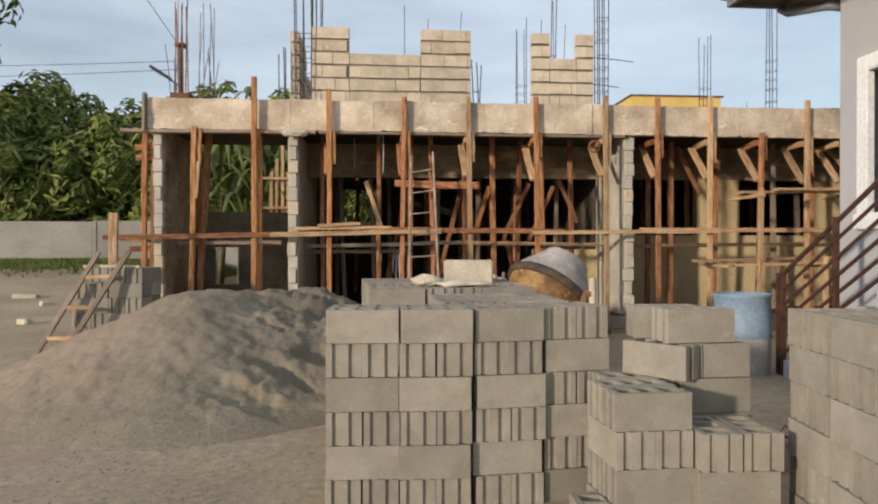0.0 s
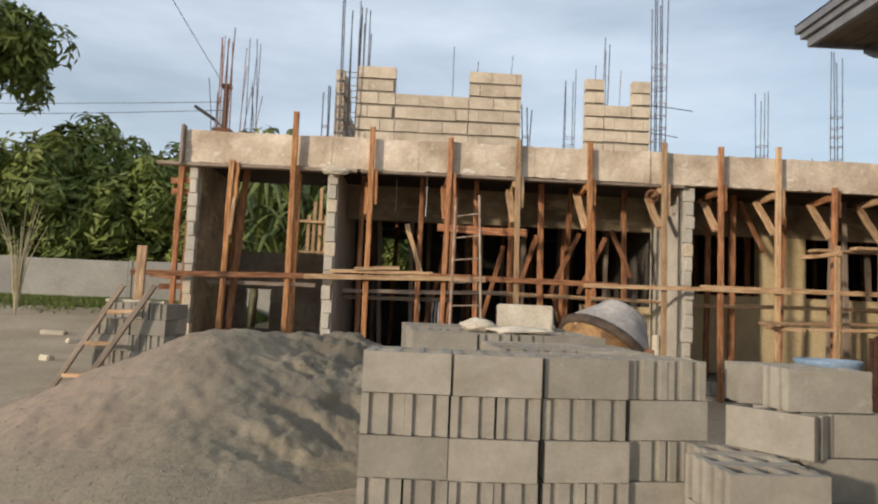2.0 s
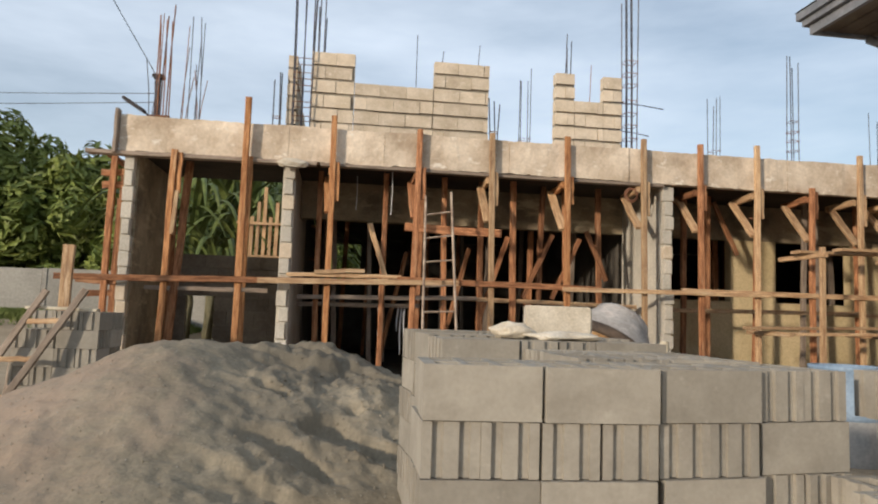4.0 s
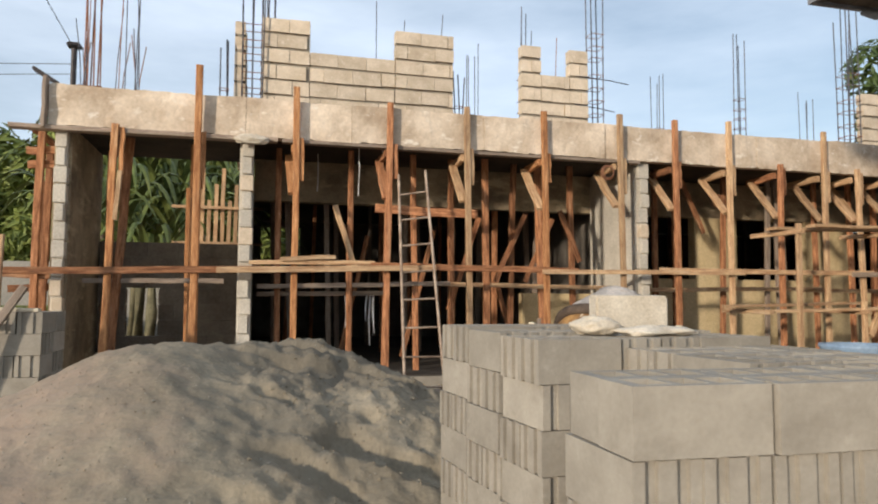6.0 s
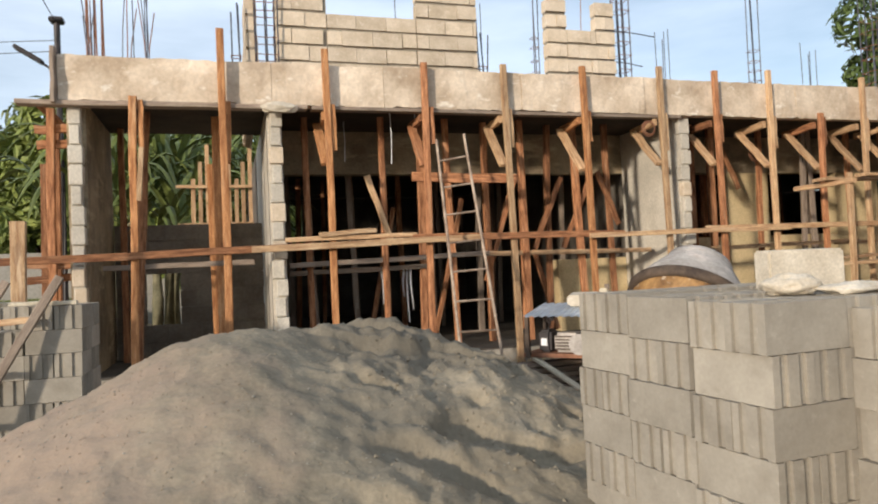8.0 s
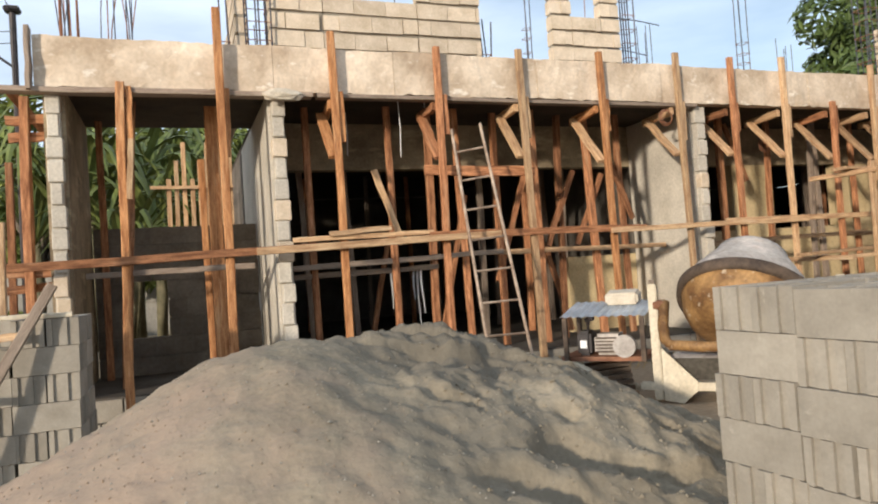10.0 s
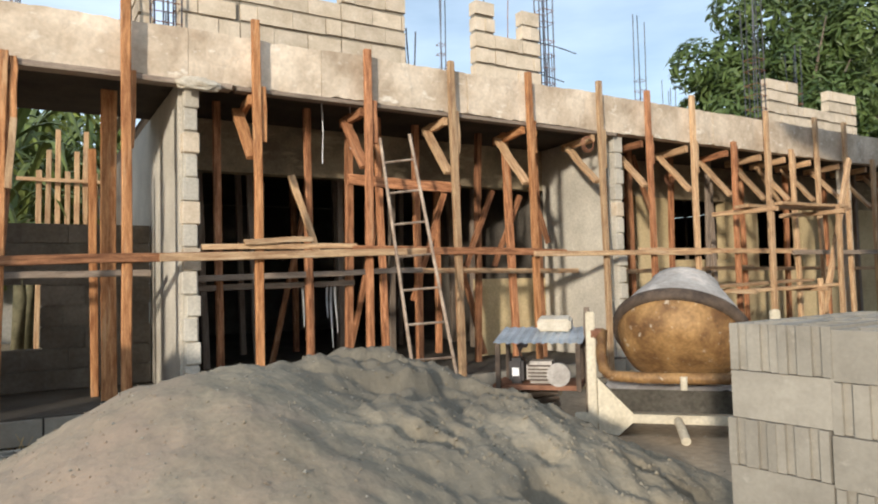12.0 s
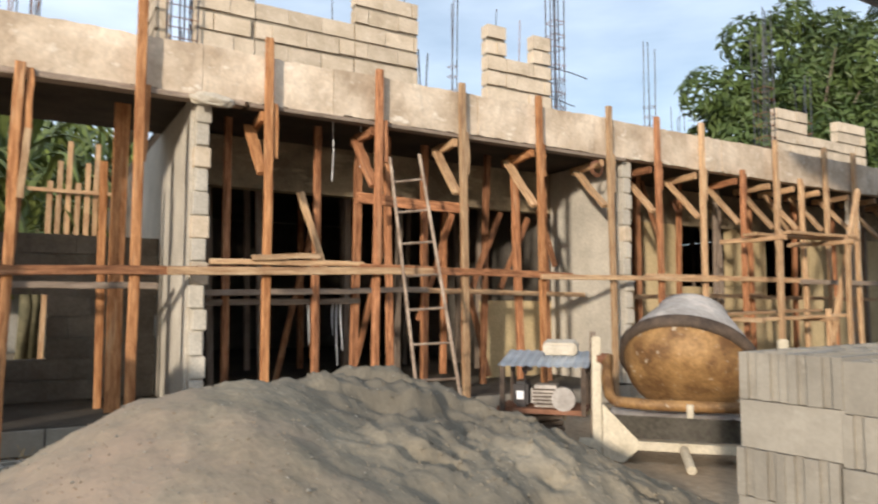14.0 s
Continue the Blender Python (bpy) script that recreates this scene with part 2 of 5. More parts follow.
M_CEMENTED = mat("cement_crusted_steel", (0.30, 0.27, 0.24), (0.46, 0.42, 0.38), 4.0, 0.85, 0.4, 40, vary=0.0, c=(0.34, 0.24, 0.17))
stain(M_YELLOW, (0.62, 0.54, 0.42), (14.0, 14.0, 14.0), 0.60, 0.66, 0.6, 2.0)
stain(M_YELLOW, (0.12, 0.055, 0.02), (5.0, 5.0, 5.0), 0.54, 0.70, 0.6, 11.0)
stain(M_CEMENTED, (0.68, 0.60, 0.53), (6.0, 6.0, 6.0), 0.52, 0.66, 0.7, 3.0)
M_CREAM = mat("cream_painted_steel", (0.48, 0.42, 0.31), (0.64, 0.57, 0.44), 4.0, 0.7, 0.2, 40, vary=0.05)
M_LADDER = mat("weathered_ladder_steel", (0.20, 0.14, 0.10), (0.42, 0.33, 0.25), 6.0, 0.6, 0.1, 40, metal=0.2, vary=0.2)
M_RING = mat("grimy_rim", (0.045, 0.032, 0.024), (0.12, 0.085, 0.06), 6.0, 0.75, 0.3, 40, vary=0.0)
M_TIN = mat("zinc_sheet", (0.33, 0.38, 0.43), (0.52, 0.57, 0.62), 3.0, 0.42, 0.05, 30, metal=0.35, vary=0.0)
M_BLACK = mat("black_steel", (0.02, 0.018, 0.018), (0.05, 0.04, 0.04), 8.0, 0.5, 0.1, 40, vary=0.1)
M_RAIL = mat("brown_painted_rail", (0.055, 0.025, 0.018), (0.10, 0.05, 0.035), 8.0, 0.45, 0.05, 40, vary=0.1)
M_HOUSE = mat("grey_house_paint", (0.40, 0.395, 0.41), (0.46, 0.455, 0.47), 0.8, 0.8, 0.03, 30, vary=0.0, spots=-0.12)
M_WHITE = mat("white_trim", (0.72, 0.72, 0.72), (0.82, 0.82, 0.82), 2.0, 0.5, 0.05, 30, vary=0.0)
M_SOFFIT = mat("dark_soffit_boards", (0.09, 0.07, 0.055), (0.16, 0.13, 0.10), 3.0, 0.6, 0.15, 30, vary=0.15)
M_FASCIA_GREY = mat("grey_eave_board", (0.15, 0.155, 0.17), (0.22, 0.225, 0.24), 3.0, 0.5, 0.1, 30, vary=0.1)
M_ROOF = mat("dark_roof_sheet", (0.07, 0.06, 0.06), (0.12, 0.10, 0.10), 2.0, 0.5, 0.1, 30)
M_BLUE = mat("faded_blue_plastic", (0.20, 0.28, 0.38), (0.30, 0.38, 0.47), 3.0, 0.5, 0.05, 30, vary=0.0)
M_GREYPLASTIC = mat("dusty_grey_drum", (0.36, 0.36, 0.35), (0.48, 0.46, 0.43), 4.0, 0.6, 0.1, 30, vary=0.0)
M_SACK = mat("woven_sack", (0.46, 0.40, 0.31), (0.62, 0.56, 0.46), 6.0, 0.85, 0.4, 80, vary=0.12)
M_SACK_GREY = mat("blue_grey_sack", (0.17, 0.22, 0.28), (0.28, 0.33, 0.39), 6.0, 0.7, 0.3, 80, vary=0.05)
M_HOUSE_YELLOW = mat("yellow_wall", (0.66, 0.45, 0.13), (0.76, 0.54, 0.19), 0.8, 0.85, 0.1, 20, vary=0.0)
M_HAY = mat("dry_straw", (0.34, 0.22, 0.09), (0.55, 0.40, 0.19), 6.0, 0.9, 0.3, 40, vary=0.2)
M_WIRE = mat("cable", (0.02, 0.02, 0.022), (0.04, 0.04, 0.045), 8.0, 0.6, 0.0, 30)
M_DARKGLASS = mat("dark_glass", (0.015, 0.018, 0.02), (0.03, 0.033, 0.036), 1.0, 0.08, 0.0, 10)


# ---- builders ----
def add_box(bm, x0, y0, z0, x1, y1, z1, m=None):
    v = [bm.verts.new(Vector(p) if m is None else m @ Vector(p)) for p in
         ((x0, y0, z0), (x1, y0, z0), (x1, y1, z0), (x0, y1, z0), (x0, y0, z1), (x1, y0, z1), (x1, y1, z1), (x0, y1, z1))]
    for f in ((0, 3, 2, 1), (4, 5, 6, 7), (0, 1, 5, 4), (1, 2, 6, 5), (2, 3, 7, 6), (3, 0, 4, 7)):
        bm.faces.new([v[i] for i in f])
    return v


def add_tube(bm, points, radius, sides=8, cap=True):
    """A round tube along points; radius a number or one for each point."""
    pts = [Vector(p) for p in points]
    rad = radius if isinstance(radius, (list, tuple)) else [radius] * len(pts)
    rings = []
    for i, p in enumerate(pts):
        way = (pts[min(i + 1, len(pts) - 1)] - pts[max(i - 1, 0)]).normalized()
        q = way.to_track_quat("Z", "Y")
        rings.append([bm.verts.new(p + q @ Vector((rad[i] * math.cos(k * math.tau / sides), rad[i] * math.sin(k * math.tau / sides), 0))) for k in range(sides)])
    for a, b in zip(rings, rings[1:]):
        for k in range(sides):
            bm.faces.new((a[k], a[(k + 1) % sides], b[(k + 1) % sides], b[k]))
    if cap:
        bm.faces.new(rings[0][::-1])
        bm.faces.new(rings[-1])


def add_lathe(bm, profile, m=None, sides=40):
    """Turn a profile of (radius, z) round z."""
    rings = []
    for r, z in profile:
        rings.append([bm.verts.new((m or Matrix()) @ Vector((r * math.cos(k * math.tau / sides), r * math.sin(k * math.tau / sides), z))) for k in range(sides)])
    for a, b in zip(rings, rings[1:]):
        for k in range(sides):
            bm.faces.new((a[k], a[(k + 1) % sides], b[(k + 1) % sides], b[k]))
    return rings


def mesh_of(name, bm, material, smooth=False):
    bmesh.ops.recalc_face_normals(bm, faces=bm.faces)
    me = bpy.data.meshes.new(name)
    bm.to_mesh(me)
    bm.free()
    me.materials.append(material)
    if smooth:
        me.polygons.foreach_set("use_smooth", [True] * len(me.polygons))
    return me


def part(name, bm, material, parent, label="", smooth=False, m=None):
    ob = new(name, mesh_of(name, bm, material, smooth))
    ob.parent = parent
    if m is not None:
        ob.matrix_local = m
    return tagged(ob, label)


def thing(name, bm, material, label, category, group="", kind="", smooth=False, m=None):
    ob = new(name, mesh_of(name, bm, material, smooth))
    if m is not None:
        ob.matrix_world = m
    return tagged(ob, label, category, group, kind)


def base(name, at, label, category, group="", kind=""):
    ob = new(name)
    ob.location = at
    ob.empty_display_size = 0.2
    return tagged(ob, label, category, group, kind)


def bm_of():
    return bmesh.new()


def beam_mesh(name, length, w, d, material, rng, rough=0.006, steps=5):
    """A rough-sawn length of timber along local z, a little crooked, with chamfered edges."""
    bm = bmesh.new()
    ring_points = []
    c = min(w, d) * 0.12
    off = [(rng.uniform(-rough, rough), rng.uniform(-rough, rough)) for _ in range(steps + 1)]
    for i in range(steps + 1):
        z = length * i / steps
        ox, oy = off[i]
        a, b = w / 2 * (1 + rng.uniform(-0.04, 0.04)), d / 2 * (1 + rng.uniform(-0.04, 0.04))
        ring_points.append([bm.verts.new((x + ox, y + oy, z)) for x, y in
                            ((-a + c, -b), (a - c, -b), (a, -b + c), (a, b - c), (a - c, b), (-a + c, b), (-a, b - c), (-a, -b + c))])
    for r, s in zip(ring_points, ring_points[1:]):
        for k in range(8):
            bm.faces.new((r[k], r[(k + 1) % 8], s[(k + 1) % 8], s[k]))
    bm.faces.new(ring_points[0][::-1])
    bm.faces.new(ring_points[-1])
    return mesh_of(name, bm, material)


def between(p, q, roll=0.0):
    """A pose whose local z runs from p to q and whose local y keeps as near as it can to the world's y."""
    p, q = Vector(p), Vector(q)
    z = (q - p).normalized()
    y = Vector((0, 1, 0)) if abs(z.y) < 0.9 else Vector((0, 0, 1))
    x = y.cross(z).normalized()
    y = z.cross(x)
    m = Matrix((x, y, z)).transposed().to_4x4()
    return Matrix.Translation(p) @ m @ Matrix.Rotation(radians(roll), 4, "Z")


WOOD_RNG = random.Random(11)


def timber(name, p, q, w, d, material, parent=None, label="", category="", group="", rough=0.006):
    length = (Vector(q) - Vector(p)).length
    ob = new(name, beam_mesh(name, length, w, d, material, WOOD_RNG, rough))
    m = between(p, q)
    if parent is not None:
        ob.parent = parent
        ob.matrix_local = Matrix.Translation(-Vector(parent.location)) @ m
        return tagged(ob, label)
    ob.matrix_world = m
    return tagged(ob, label, category, group)


def smooth_step(a, b, x):
    t = min(1.0, max(0.0, (x - a) / (b - a)))
    return t * t * (3 - 2 * t)


# ---- ground ----
def ground_z(x, y):
    z = 0.13 * smooth_step(4.5, 9.0, y)
    z += 0.85 * smooth_step(13.0, 27.0, y) * smooth_step(-3.6, -6.5, x)
    z += 0.025 * noise.noise(Vector((x * 0.55, y * 0.55, 3.0))) + 0.012 * noise.noise(Vector((x * 2.3, y * 2.3, 7.0)))
    return z


def heap_z(x, y):
    """The heap of sand before the building: a slanting crest, steep behind, long towards the yard."""
    ax, ay, bx, by = -1.95, 8.20, -0.75, 8.95
    lx, ly = bx - ax, by - ay
    t = min(1.0, max(0.0, ((x - ax) * lx + (y - ay) * ly) / (lx * lx + ly * ly)))
    vx, vy = x - ax - t * lx, y - ay - t * ly
    d = math.hypot(vx, vy)
    ux, uy = (vx / d, vy / d) if d > 1e-6 else (0.0, 1.0)
    reach = 1.55 + 0.80 * max(0.0, -uy) + 0.35 * max(0.0, ux) + 0.25 * max(0.0, -ux)
    r = d / reach + 0.07 * noise.noise(Vector((x * 0.9, y * 0.9, 1.0)))
    h = 0.93 * max(0.0, 1 - r) ** 0.95 if r < 1 else 0.0
    h = 0.85 + 0.5 * (h - 0.85) if h > 0.85 else h
    lump = noise.noise(Vector((x * 2.6, y * 2.6, 5.0))) * 0.05 + noise.noise(Vector((x * 7.5, y * 7.5, 9.0))) * 0.035
    lump += noise.noise(Vector((x * 17, y * 17, 2.0))) * 0.022 + noise.noise(Vector((x * 31, y * 31, 6.0))) * 0.009
    right = smooth_step(-1.7, -0.7, x)
    # shovelled hollows on the damp side, with a sharp upper lip
    cut = noise.noise(Vector((x * 1.9 + 0.6 * y, y * 2.7, 31.0)))
    lump -= right * 0.10 * smooth_step(0.05, 0.15, cut)
    lump += right * 0.045 * abs(noise.noise(Vector((x * 5.2, y * 5.2, 21.0))))
    return h + lump * (0.45 + 0.55 * right) * smooth_step(0.0, 0.25, h) * (1.0 if h > 0 else 0.0) - 0.02 * (h <= 0.0)


def grid_mesh(name, xs, ys, height, material):
    nx, ny = len(xs), len(ys)
    verts = [(x, y, height(x, y)) for y in ys for x in xs]
    faces = [(j * nx + i, j * nx + i + 1, (j + 1) * nx + i + 1, (j + 1) * nx + i) for j in range(ny - 1) for i in range(nx - 1)]
    me = bpy.data.meshes.new(name)
    me.from_pydata(verts, [], faces)
    me.materials.append(material)
    me.polygons.foreach_set("use_smooth", [True] * len(me.polygons))
    return me


def spaced(lo, a, b, hi, step, far):
    out = list(np.arange(a, b, step)) + [b]
    k = step
    x, left = a, []
    while x > lo:
        k *= far
        x -= k
        left.append(max(x, lo))
    k, x, right = step, b, []
    while x < hi:
        k *= far
        x += k
        right.append(min(x, hi))
    return [float(v) for v in left[::-1] + out + right]


tagged(new("ground", grid_mesh("ground", spaced(-600, -8, 6, 600, 0.16, 1.35), spaced(-400, -2, 14, 800, 0.16, 1.3), ground_z, M_GROUND)),
       "trodden sandy earth with gravel and dust", "ground", kind="structure")
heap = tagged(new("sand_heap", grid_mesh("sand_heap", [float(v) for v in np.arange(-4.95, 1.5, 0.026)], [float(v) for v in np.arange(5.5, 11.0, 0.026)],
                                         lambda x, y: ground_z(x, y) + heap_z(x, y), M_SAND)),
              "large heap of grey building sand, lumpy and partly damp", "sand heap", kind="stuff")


def stones(name, count, where, size, label, seed, material=None):
    """Loose gravel, one joined mesh of small lumps."""
    rng = random.Random(seed)
    verts, faces = [], []
    shape = [(1, 0, 0), (-1, 0, 0), (0, 1, 0), (0, -1, 0), (0, 0, 1), (0, 0, -1)]
    tri = [(0, 2, 4), (2, 1, 4), (1, 3, 4), (3, 0, 4), (2, 0, 5), (1, 2, 5), (3, 1, 5), (0, 3, 5)]
    for _ in range(count):
        x, y, z = where(rng)
        s = size * rng.uniform(0.5, 1.6) * (1.4 if rng.random() < 0.03 else 1.0)
        k = len(verts)
        turn = rng.uniform(0, 6.28)
        ca, sa = math.cos(turn), math.sin(turn)
        for p in shape:
            px, py, pz = (p[i] * s * rng.uniform(0.6, 1.2) for i in range(3))
            verts.append((x + px * ca - py * sa, y + px * sa + py * ca, z + pz * 0.7 + s * 0.2))
        faces += [(k + a, k + b, k + c) for a, b, c in tri]
    me = bpy.data.meshes.new(name)
    me.from_pydata(verts, [], faces)
    me.materials.append(material or M_STONE)
    return tagged(new(name, me), label, "gravel", kind="stuff")


def on_yard(rng):
    x, y = rng.uniform(-5.5, 4.5), rng.uniform(1.2, 9.0)
    return x, y, ground_z(x, y) + max(0.0, heap_z(x, y))


def on_front(rng):
    x, y = rng.gauss(-1.2, 0.9), rng.uniform(2.4, 6.2)
    return x, y, ground_z(x, y) + max(0.0, heap_z(x, y))


def on_heap(rng):
    a, r = rng.uniform(0, math.tau), math.sqrt(rng.random())
    x, y = -1.4 + 2.9 * r * math.cos(a), 8.2 + 2.2 * r * math.sin(a)
    return x, y, ground_z(x, y) + max(0.0, heap_z(x, y))


def on_flank(rng):
    x, y = rng.gauss(-0.25, 0.55), rng.gauss(8.1, 0.75)
    return x, y, ground_z(x, y) + max(0.0, heap_z(x, y)) - 0.006


stones("sand_clods", 1500, on_flank, 0.010, "damp clods of sand on the flank of the heap", 6, M_SAND)
stones("gravel", 2500, on_yard, 0.0055, "loose grey gravel strewn over the yard", 3)
stones("gravel", 5000, on_front, 0.0065, "coarse grey gravel by the long stack", 5)
stones("sand_clods", 5000, on_heap, 0.005, "crumbs and small clods of sand all over the heap", 8, M_SAND)
stones("gravel", 900, on_heap, 0.005, "small stones and clods on the sand heap", 4)

# ---- the building under construction ----
FRONT, BACK = 11.38, 12.85
FLOOR, SOFFIT, TOP = 0.42, 3.25, 3.71
X0, X1, Y1 = -3.37, 15.0, 21.0


def structure(name, boxes, material, label, category):
    bm = bmesh.new()
    for b in boxes:
        add_box(bm, *b)
    return thing(name, bm, material, label, category, kind="structure")


structure("floor", [(X0, FRONT + 0.05, -0.2, -1.16, 13.3, FLOOR), (-1.16, FRONT + 0.05, -0.2, X1, Y1, FLOOR)], M_FLOOR_SHADED, "rough concrete ground floor of the shell, darkened for indoor shade", "floor")
structure("slab", [(X0 + 0.05, FRONT + 0.06, SOFFIT + 0.03, -1.16, 13.2, TOP - 0.01), (-1.16, FRONT + 0.06, SOFFIT + 0.03, X1, Y1, TOP - 0.01)], M_SLAB_SHADED, "raw concrete upper floor slab, coloured near-black for shade", "slab")


def edge_beam():
    """The cast edge of the slab, with the seams left by its shutter boards."""
    rng = random.Random(5)
    root = base("edge_beam", (0, FRONT, SOFFIT), "cast concrete edge beam with board marks and stains", "beam", kind="structure")
    x = X0
    while x < X1:
        w = rng.choice((1.25, 1.7, 2.1, 2.4))
        e = min(x + w, X1)
        bm = bmesh.new()
        n, rows_up = 36, 7
        push = rng.uniform(-0.012, 0.012)
        tall = TOP - SOFFIT
        grid = []
        for j in range(rows_up + 1):
            line = []
            for i in range(n + 1):
                u = x + (e - x - 0.004) * i / n
                z = tall * j / rows_up
                y = push + 0.010 * noise.noise(Vector((u * 3, z * 4, 1))) + 0.006 * noise.noise(Vector((u * 13, z * 16, 3)))
                if j == 0:
                    z += 0.018 * noise.noise(Vector((u * 2, 0, 0))) + 0.020 * noise.noise(Vector((u * 11, 0, 4))) - 0.015 * smooth_step(2, 9, u)
                    y += 0.012 * noise.noise(Vector((u * 9, 2, 0)))
                if j == rows_up:
                    z += 0.022 * noise.noise(Vector((u * 1.3, 5, 0))) + 0.012 * noise.noise(Vector((u * 9, 7, 0)))
                line.append(bm.verts.new((u, y, z)))
            grid.append(line)
        grid.append([bm.verts.new((v.co.x, 0.16, tall)) for v in grid[0]])
        grid.append([bm.verts.new((v.co.x, 0.16, 0.0)) for v in grid[0]])
        for a, b in zip(grid, grid[1:] + grid[:1]):
            for i in range(n):
                bm.faces.new((a[i], a[i + 1], b[i + 1], b[i]))
        for i in (0, n):
            bm.faces.new([line[i] for line in grid])
        part("shutter_bay", bm, M_CONCRETE, root)
        x = e


edge_beam()
# a rough timber lip along the soffit's front edge
timber("soffit_board", (X0 - 0.38, FRONT + 0.03, SOFFIT - 0.035), (-0.9, FRONT + 0.03, SOFFIT - 0.03), 0.05, 0.14, M_WOOD_GREY, label="weathered brown shutter board under the slab edge", category="shutter board")
timber("soffit_board", (-0.85, FRONT + 0.05, SOFFIT - 0.03), (3.9, FRONT + 0.05, SOFFIT - 0.03), 0.04, 0.12, M_WOOD_GREY, label="weathered shutter board under the slab edge", category="shutter board")
structure("wall_left_end", [(X0 + 0.04, FRONT + 0.16, FLOOR, X0 + 0.22, 13.2, SOFFIT + 0.02)], M_PLASTER_SHADED, "rough plastered cross wall at the end bay, shade in its colour", "wall")
structure("wall_cross", [(-1.33, FRONT + 0.16, FLOOR, -1.17, 14.6, SOFFIT + 0.02)], M_PLASTER, "rough plastered cross wall between two bays", "wall")
structure("wall_cross_far", [(3.90, FRONT + 0.16, 0.0, 4.08, BACK, SOFFIT + 0.02)], M_PLASTER, "rough plastered cross wall between two bays", "wall")
structure("porch_beam", [(-1.16, BACK, 2.70, X1, BACK + 0.18, SOFFIT + 0.02)], M_PLASTER_SHADED, "stained plastered beam over the porch openings, darkened for shade", "beam")
for a, b, z, low in ((2.78, 3.90, 1.45, 0), (4.08, 5.75, 1.70, 1), (5.75, 6.55, 2.70, 0), (6.55, 7.9, 1.70, 1), (7.9, 8.8, 2.70, 0), (8.8, 10.1, 1.5, 1), (10.1, X1, 2.70, 0)):
    structure("porch_wall", [(a + 0.002, BACK + 0.004, FLOOR, b - 0.002, BACK + 0.18, z)], M_PLASTER_YELLOW,
              "ochre plastered parapet under an open window" if low else "ochre plastered wall between open windows", "wall")


def low_wall():
    """A low wall of laid blocks behind the end bay, with a gap under a lintel."""
    rng = random.Random(14)
    root = base("wall_low", (0, 13.05, FLOOR), "grey low block wall behind the end bay, darkened for shade", "wall", kind="structure")
    spans = [(-3.13, -2.78), (-2.38, -1.345)]
    core = bmesh.new()
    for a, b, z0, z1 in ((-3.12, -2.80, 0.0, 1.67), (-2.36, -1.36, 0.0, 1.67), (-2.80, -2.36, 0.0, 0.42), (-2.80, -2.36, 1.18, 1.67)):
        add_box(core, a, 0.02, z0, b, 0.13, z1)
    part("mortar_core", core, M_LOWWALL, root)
    for k in range(8):
        z = 0.21 * k
        for lo, hi in (spans if k in (2, 3, 4) else [(-3.13, -1.345)]):
            x = lo - (0.2 if k % 2 else 0.0)
            while x < hi - 0.05:
                p, q = max(x, lo), min(x + 0.4, hi)
                if q - p > 0.06:
                    bm = bmesh.new()
                    add_box(bm, p + 0.004, rng.uniform(-0.008, 0.006), z + 0.014, q - 0.006, 0.15, z + 0.205)
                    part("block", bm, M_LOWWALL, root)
                x += 0.4


low_wall()
structure("wall_rear", [(-1.2, 20.6, FLOOR, -1.0, 20.8, SOFFIT), (-1.0, 20.6, FLOOR, -0.05, 20.8, 2.1), (-1.0, 20.6, 3.12, -0.05, 20.8, SOFFIT), (-0.05, 20.6, FLOOR, X1, 20.8, SOFFIT)], M_SHADEWALL, "rear wall with one opening, room shade in its colour", "wall")
structure("wall_side", [(-1.34, 14.6, FLOOR, -1.16, 20.6, SOFFIT), (X1 - 0.2, FRONT + 0.2, FLOOR, X1, 20.6, SOFFIT), (4.0, BACK + 0.18, FLOOR, 4.15, 20.6, SOFFIT)], M_SHADEWALL, "inner block wall, room shade in its colour", "wall")


def plinth():
    root = base("plinth", (0, FRONT + 0.02, 0), "low block plinth under the front of the shell", "plinth", kind="structure")
    bm = bmesh.new()
    add_box(bm, -0.19, -0.02, 0, 0.19, 0.06, 0.19)
    me = mesh_of("plinth_block", bm, M_BLOCK)
    for i in range(20):
        for k in range(2):
            ob = new("plinth_block", me)
            ob.parent = root
            ob.location = (X0 + 0.2 + 0.395 * i + 0.19 * k, 0.0, 0.01 + 0.205 * k)


plinth()


def toothed_column(x, y, z0, z1, w, seed, label):
    """The front end of a cross wall: blocks laid with open joints, ragged on one edge."""
    rng = random.Random(seed)
    root = base("block_pier", (x, y, z0), label, "block pier", "block piers of the porch", "structure")
    n = int((z1 - z0) / 0.2)
    h = (z1 - z0) / n
    bm = bmesh.new()
    add_box(bm, -w / 2 + 0.02, 0.03, 0, w / 2 - 0.02, 0.17, z1 - z0)
    part("mortar_core", bm, M_PLASTER, root)
    for i in range(n):
        bm = bmesh.new()
        a, b = rng.uniform(-0.012, 0.035), rng.uniform(-0.035, 0.012)
        f = rng.uniform(-0.01, 0.01)
        c = rng.choice((0.006, 0.012, 0.02))
        add_box(bm, -w / 2 + a, f, i * h + c, w / 2 + b, 0.16, (i + 1) * h - c * 0.4)
        bmesh.ops.bevel(bm, geom=bm.edges[:], offset=0.008, segments=1, affect="EDGES")
        part("block", bm, M_PLASTER if rng.random() < 0.85 else M_BLOCK_TAN, root)


toothed_column(-3.24, FRONT + 0.06, 0.10, SOFFIT - 0.03, 0.15, 1, "pale block pier with open joints at the end of the shell")
toothed_column(-1.25, FRONT + 0.06, 0.10, SOFFIT - 0.03, 0.15, 2, "pale block pier with open joints between two bays")
